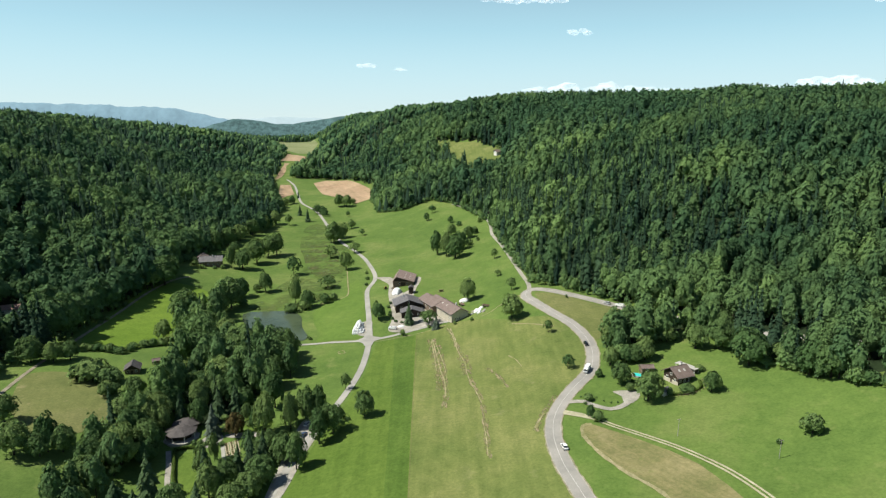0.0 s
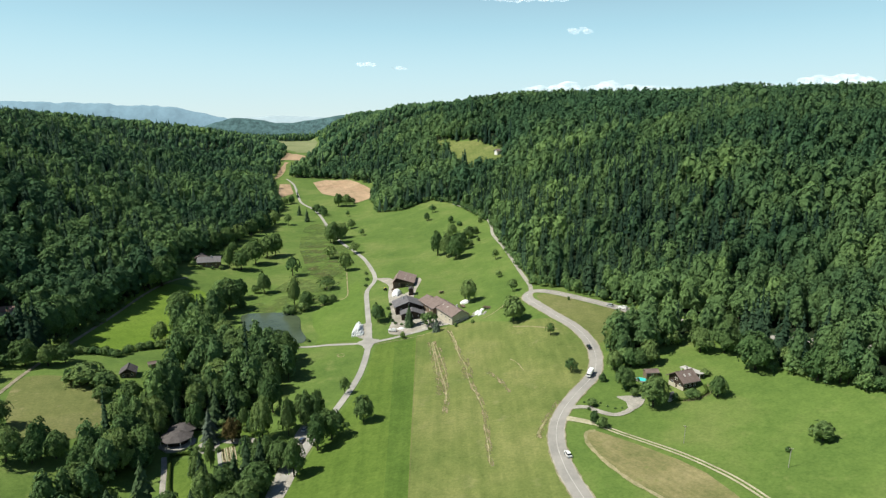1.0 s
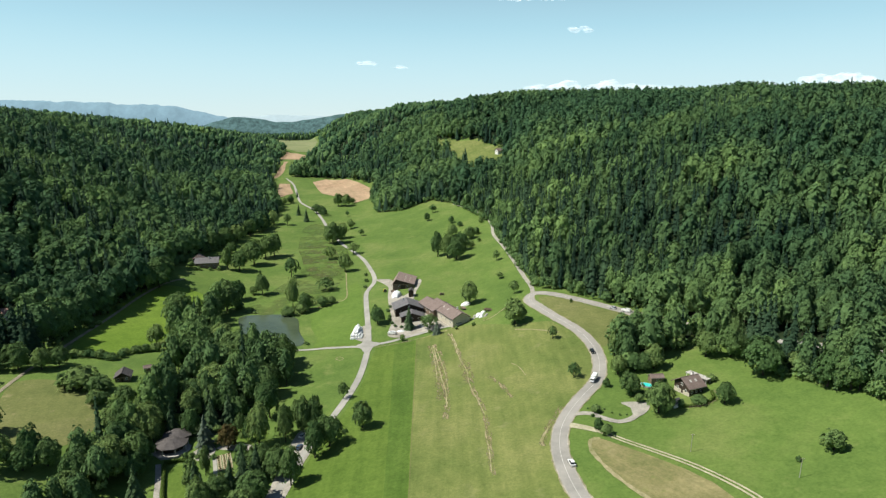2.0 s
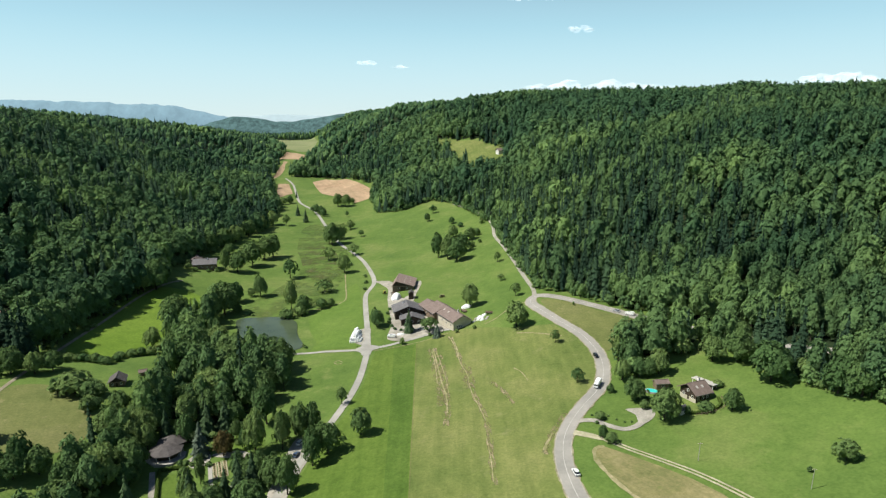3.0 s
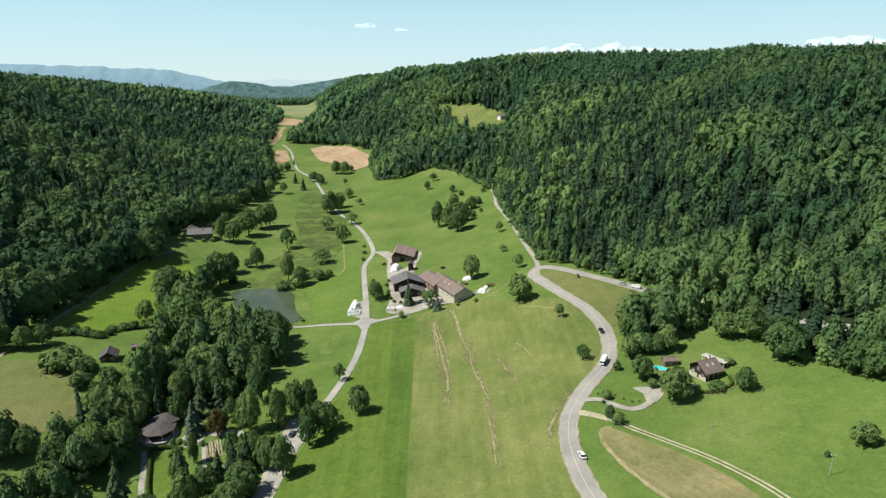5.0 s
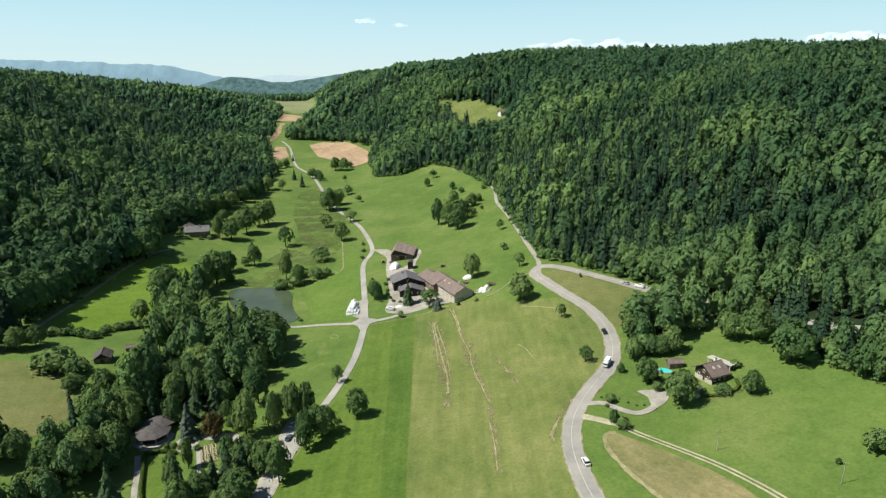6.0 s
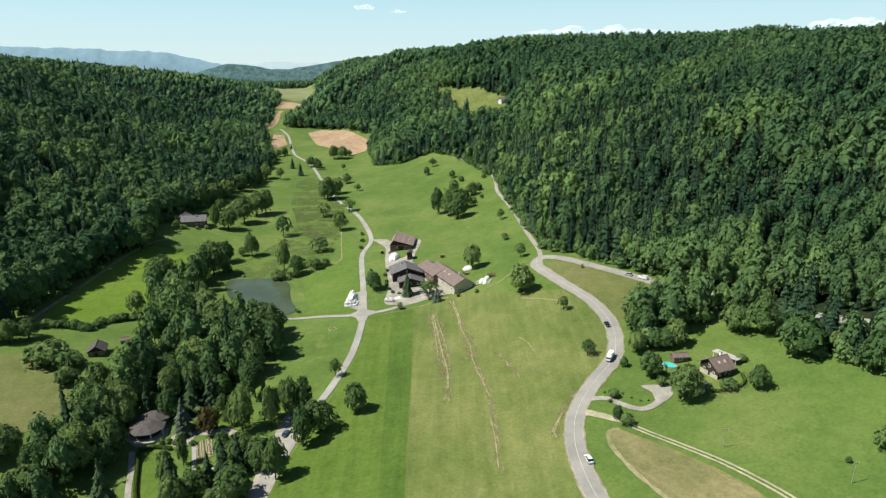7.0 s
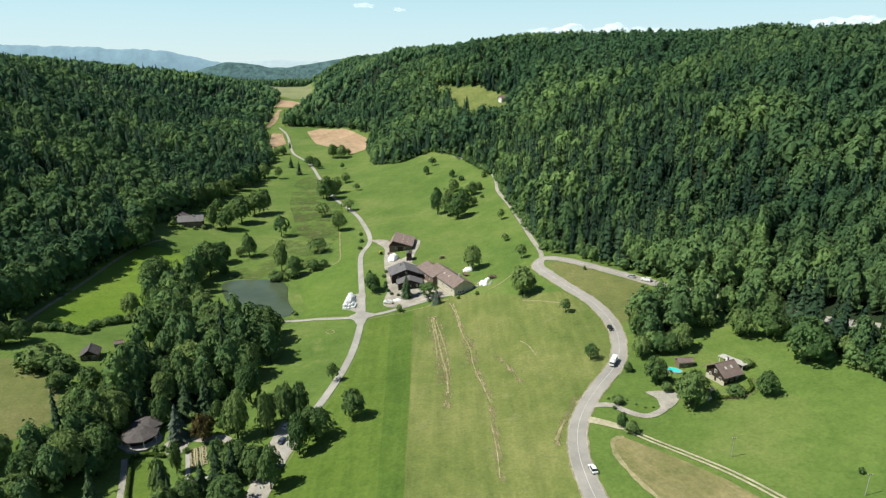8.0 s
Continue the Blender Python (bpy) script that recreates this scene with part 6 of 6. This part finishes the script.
BLACK_PAINT = paint("black_paint", (0.015, 0.016, 0.018))
WHITE_PAINT = paint("white_paint", (0.75, 0.75, 0.74))
SILVER_PAINT = paint("silver_paint", (0.45, 0.46, 0.48))
BLUE_PAINT = paint("blue_paint", (0.05, 0.08, 0.14))
truck(67.6, 274.5, 152, 0.8)
vehicle("car", 73.6, 303.5, -176, 4.3, 1.8, 1.5, BLACK_PAINT, "black hatchback driving on the road", "car")
vehicle("car", 45.0, 211.0, 8, 4.3, 1.8, 1.5, WHITE_PAINT, "white hatchback driving on the road", "car")
vehicle("van", 103.4, 349.6, 48, 5.0, 1.9, 2.0, WHITE_PAINT, "white van on the upper road", "van", True)
vehicle("car", 97.5, 355.3, 46, 4.2, 1.8, 1.5, SILVER_PAINT, "silver car on the upper road", "car")
vehicle("car", -61.5, 259.5, -15, 4.3, 1.8, 1.5, WHITE_PAINT, "white car parked beside the lane", "car")
vehicle("car", -61.0, 250.5, -12, 4.3, 1.8, 1.5, BLUE_PAINT, "dark blue car parked beside the lane", "car")
vehicle("van", -32.2, 378.2, 75, 5.0, 1.9, 2.0, WHITE_PAINT, "white van parked at the yard entrance", "van", True)
vehicle("car", -14.5, 386.5, 70, 4.3, 1.8, 1.5, SILVER_PAINT, "silver car parked in the farmyard", "car")
vehicle("van", -266, 366, 60, 5.0, 1.9, 2.0, WHITE_PAINT, "white van parked by the forest house", "van", True)


def wheels(ob, rows, rim_mat):
    """Wheels with rims: x, y, radius, width."""
    for wx, wy, r, wide in rows:
        turn = Matrix.Rotation(radians(90), 4, "Y")
        bm = bmesh.new()
        bmesh.ops.create_cone(bm, cap_ends=True, segments=16, radius1=r, radius2=r, depth=wide, matrix=Matrix.Translation((wx, wy, r)) @ turn)
        w = part("wheel", bm, RUBBER, ob)
        bm = bmesh.new()
        bmesh.ops.create_cone(bm, cap_ends=True, segments=12, radius1=0.55 * r, radius2=0.55 * r, depth=wide + 0.04, matrix=Matrix.Translation((wx, wy, r)) @ turn)
        part("rim", bm, rim_mat, w)


def tractor(x, y, turn, mat, label):
    ob = new("tractor")
    ob.matrix_basis = pose(x, y, float(ground(x, y)) + 0.2, 0, 0, turn)
    tagged(ob, label, "tractor")
    bm = bmesh.new()
    box(bm, -0.45, 0.45, 0.2, 2.3, 0.75, 1.55, 0.1)
    part("hood", bm, mat, ob)
    bm = bmesh.new()
    box(bm, -0.4, 0.4, -1.2, 2.2, 0.5, 0.76, 0.05)
    part("chassis", bm, RUBBER, ob)
    bm = bmesh.new()
    box(bm, -0.72, 0.72, -1.2, 0.3, 1.1, 2.4, 0.08)
    cab = part("cab", bm, GLASS, ob, "dark glazed cab")
    bm = bmesh.new()
    box(bm, -0.8, 0.8, -1.3, 0.4, 2.38, 2.52, 0.05)
    part("cab_roof", bm, mat, cab)
    bm = bmesh.new()
    box(bm, 0.3, 0.38, 1.0, 1.08, 1.5, 2.3, 0.02)
    part("exhaust", bm, METAL, ob)
    for s in (-1, 1):
        bm = bmesh.new()
        box(bm, s * 0.98 - 0.26, s * 0.98 + 0.26, -1.5, 0.1, 1.5, 1.62, 0.04)
        part("mudguard", bm, mat, ob)
    wheels(ob, ((-0.95, -0.7, 0.75, 0.42), (0.95, -0.7, 0.75, 0.42), (-0.8, 1.7, 0.5, 0.3), (0.8, 1.7, 0.5, 0.3)), mat)


def farm_trailer(x, y, turn):
    ob = new("farm_trailer")
    ob.matrix_basis = pose(x, y, float(ground(x, y)) + 0.2, 0, 0, turn)
    tagged(ob, "flat wooden farm trailer parked in the yard", "trailer", "farm trailers")
    bm = bmesh.new()
    box(bm, -1.1, 1.1, -2.4, 2.4, 0.85, 0.98, 0.02)
    part("deck", bm, WOOD, ob)
    for s in (-1, 1):
        bm = bmesh.new()
        box(bm, s * 1.08 - 0.03, s * 1.08 + 0.03, -2.4, 2.4, 0.98, 1.5, 0.01)
        part("side_board", bm, WOOD, ob)
    bm = bmesh.new()
    box(bm, -0.06, 0.06, 2.4, 4.0, 0.6, 0.72)
    part("drawbar", bm, METAL, ob)
    wheels(ob, ((-0.95, -1.2, 0.42, 0.26), (0.95, -1.2, 0.42, 0.26), (-0.95, 1.2, 0.42, 0.26), (0.95, 1.2, 0.42, 0.26)), METAL)


def wood_pile(x, y, turn, long, seed):
    """Split logs stacked between two stakes."""
    rng = np.random.default_rng(seed)
    ob = new("wood_pile")
    ob.matrix_basis = pose(x, y, float(ground(x, y)) + 0.15, 0, 0, turn)
    tagged(ob, "stack of split firewood beside the barn", "wood pile", "wood piles")
    for row in range(4):
        for k in range(int(long / 0.5)):
            r = rng.uniform(0.19, 0.25)
            bm = bmesh.new()
            bmesh.ops.create_cone(bm, cap_ends=True, segments=7, radius1=r, radius2=r * 0.95, depth=rng.uniform(0.9, 1.1), matrix=Matrix.Translation((-long / 2 + 0.5 * k + 0.25 * (row % 2) + 0.25, 0, 0.22 + 0.42 * row)) @ Matrix.Rotation(radians(90), 4, "X"))
            part("log", bm, WOOD, ob)
    for s in (-1, 1):
        bm = bmesh.new()
        box(bm, s * (long / 2 + 0.3) - 0.06, s * (long / 2 + 0.3) + 0.06, -0.06, 0.06, -0.3, 1.9)
        part("stake", bm, WOOD, ob)


YELLOW_PAINT = paint("yellow_paint", (0.5, 0.42, 0.04))
GREEN_PAINT = paint("green_paint", (0.03, 0.13, 0.03))
tractor(-44.5, 464, 20, YELLOW_PAINT, "yellow tractor parked beside the farm lane")
tractor(-15.5, 421, 60, GREEN_PAINT, "green tractor between house and stable")
farm_trailer(-37.5, 459, -15)
farm_trailer(12.5, 403.5, 28)
farm_trailer(27.5, 386.5, 70)
wood_pile(-1.5, 436.5, 8, 3, 6)
tarp_heap(24.5, 387, 3.2, 2.6, 1.3, FILM, "low pile under a pale sheet beside the barn")
tarp_heap(18.3, 381.5, 2.6, 2.0, 1.0, STONE, "heap of grey rubble beside the barn", "rubble_heap")
tarp_heap(-33.5, 444, 3.4, 5, 3.4, FILM, "tall fodder heap under a white plastic sheet")
patch("yard", [(-20, 455), (-18, 470), (-17.5, 482), (-20, 488), (-24, 482), (-22, 470), (-23, 455), (-30, 440), (-22, 432)], YARD, 0.15, "trodden bare ground beside the barn", "yard", 3)


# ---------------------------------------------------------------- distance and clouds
# Far hills: the haze is put into the base colour and a weak glow.
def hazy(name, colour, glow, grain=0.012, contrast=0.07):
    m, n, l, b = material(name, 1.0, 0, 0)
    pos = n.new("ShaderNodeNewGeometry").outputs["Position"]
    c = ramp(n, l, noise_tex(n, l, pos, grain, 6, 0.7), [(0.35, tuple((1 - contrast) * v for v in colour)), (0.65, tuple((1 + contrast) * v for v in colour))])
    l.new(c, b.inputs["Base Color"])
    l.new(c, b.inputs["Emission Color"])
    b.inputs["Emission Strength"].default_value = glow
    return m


def far_ridge(y, knots, mat, seed, rough):
    """A far wooded ridge on the horizon: heights along x."""
    x = np.arange(knots[0][0], knots[-1][0], 25.0)
    h = pchip([k[0] for k in knots], [k[1] for k in knots], x)
    h = h + np.array([rough * (noise.noise(Vector((v / 160, seed, 0))) + 0.5 * noise.noise(Vector((v / 45, seed, 5)))) for v in x])
    verts, faces = [], []
    for f, d in ((1.0, 0), (0.97, -60), (0.55, -130), (0.0, -200)):
        verts += [(a, y + d, b * f - 20 * (1 - f)) for a, b in zip(x, h)]
    n = len(x)
    for r in range(3):
        faces += [(r * n + i, (r + 1) * n + i, (r + 1) * n + i + 1, r * n + i + 1) for i in range(n - 1)]
    tagged(link_mesh("backdrop", verts, faces, mat, smooth=True), "far wooded hills with blue summer haze painted in", "hills", "", "structure")


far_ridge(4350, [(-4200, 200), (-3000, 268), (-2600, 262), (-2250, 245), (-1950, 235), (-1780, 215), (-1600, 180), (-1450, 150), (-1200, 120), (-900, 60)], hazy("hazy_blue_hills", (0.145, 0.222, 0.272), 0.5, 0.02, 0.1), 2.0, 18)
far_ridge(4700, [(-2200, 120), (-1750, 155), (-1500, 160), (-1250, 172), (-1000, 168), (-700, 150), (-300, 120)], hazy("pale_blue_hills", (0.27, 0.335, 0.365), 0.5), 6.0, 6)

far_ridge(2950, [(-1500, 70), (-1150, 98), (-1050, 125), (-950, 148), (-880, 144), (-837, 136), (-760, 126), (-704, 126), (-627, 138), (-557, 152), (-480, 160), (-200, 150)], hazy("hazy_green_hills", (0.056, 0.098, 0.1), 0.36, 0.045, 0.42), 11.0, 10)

CLOUD, cn, cl, cb = material("cloud", 1.0, 0, 0)
cb.inputs["Base Color"].default_value = (0.8, 0.83, 0.86, 1)
# Emission stands in for sunlight scattered inside the cloud.
cb.inputs["Emission Color"].default_value = (0.8, 0.87, 0.92, 1)
cb.inputs["Emission Strength"].default_value = 0.62
veil = cn.new("ShaderNodeMixShader")
wisp = noise_tex(cn, cl, cn.new("ShaderNodeNewGeometry").outputs["Position"], 0.03, 5, 0.65, (0.6, 1.0, 1.2))
cl.new(ramp(cn, cl, wisp, [(0.34, (0, 0, 0)), (0.72, (0.3, 0.3, 0.3))]), veil.inputs[0])
cl.new(cn.new("ShaderNodeBsdfTransparent").outputs[0], veil.inputs[1])
cl.new(cb.outputs[0], veil.inputs[2])
cl.new(veil.outputs[0], cn["Material Output"].inputs["Surface"])
ICO2 = ico(2)


def cloud(x, z, wide, high, seed, y=4780):
    """A fair-weather cloud: a few ragged puffs side by side, lower towards the ends."""
    rng = np.random.default_rng(seed)
    V, T, count = [], [], 0
    n = int(3 + wide / 110)
    for k in range(n):
        u = -1 + 2 * (k + 0.5) / n + rng.uniform(-0.12, 0.12)
        r = high * rng.uniform(0.32, 0.62) * (1.05 - 0.65 * abs(u))
        c = np.array([x + u * wide / 2, y + 40 * (k % 2), z + rng.uniform(0.0, 0.3) * high * (1 - abs(u))])
        rag = np.array([noise.fractal(Vector(v) * 2.2 + Vector((seed * 7.3, k * 3.1, 0)), 1.0, 2.0, 4) for v in ICO2[0]])
        v = ICO2[0] * (r * (1 + 0.45 * rag))[:, None] * np.array([max(1.5, 0.75 * wide / n / r), 1.0, 0.75]) + c
        V.append(v)
        T.append(ICO2[1] + count)
        count += len(v)
    ob = big_mesh("cloud", np.vstack(V), np.vstack(T), [CLOUD])
    ob.data.polygons.foreach_set("use_smooth", np.ones(len(ob.data.polygons), bool))
    tagged(ob, "small white fair-weather cloud in a blue sky", "cloud", "clouds", "structure")


cloud(-565, 545, 130, 46, 1)
cloud(-320, 515, 100, 34, 2)
cloud(590, 1010, 560, 130, 3)
cloud(1000, 780, 180, 62, 4)
cloud(3250, 1010, 220, 70, 5)
cloud(1180, 362, 1150, 120, 6)
cloud(2950, 425, 620, 105, 7)
cloud(2450, 370, 300, 90, 8)
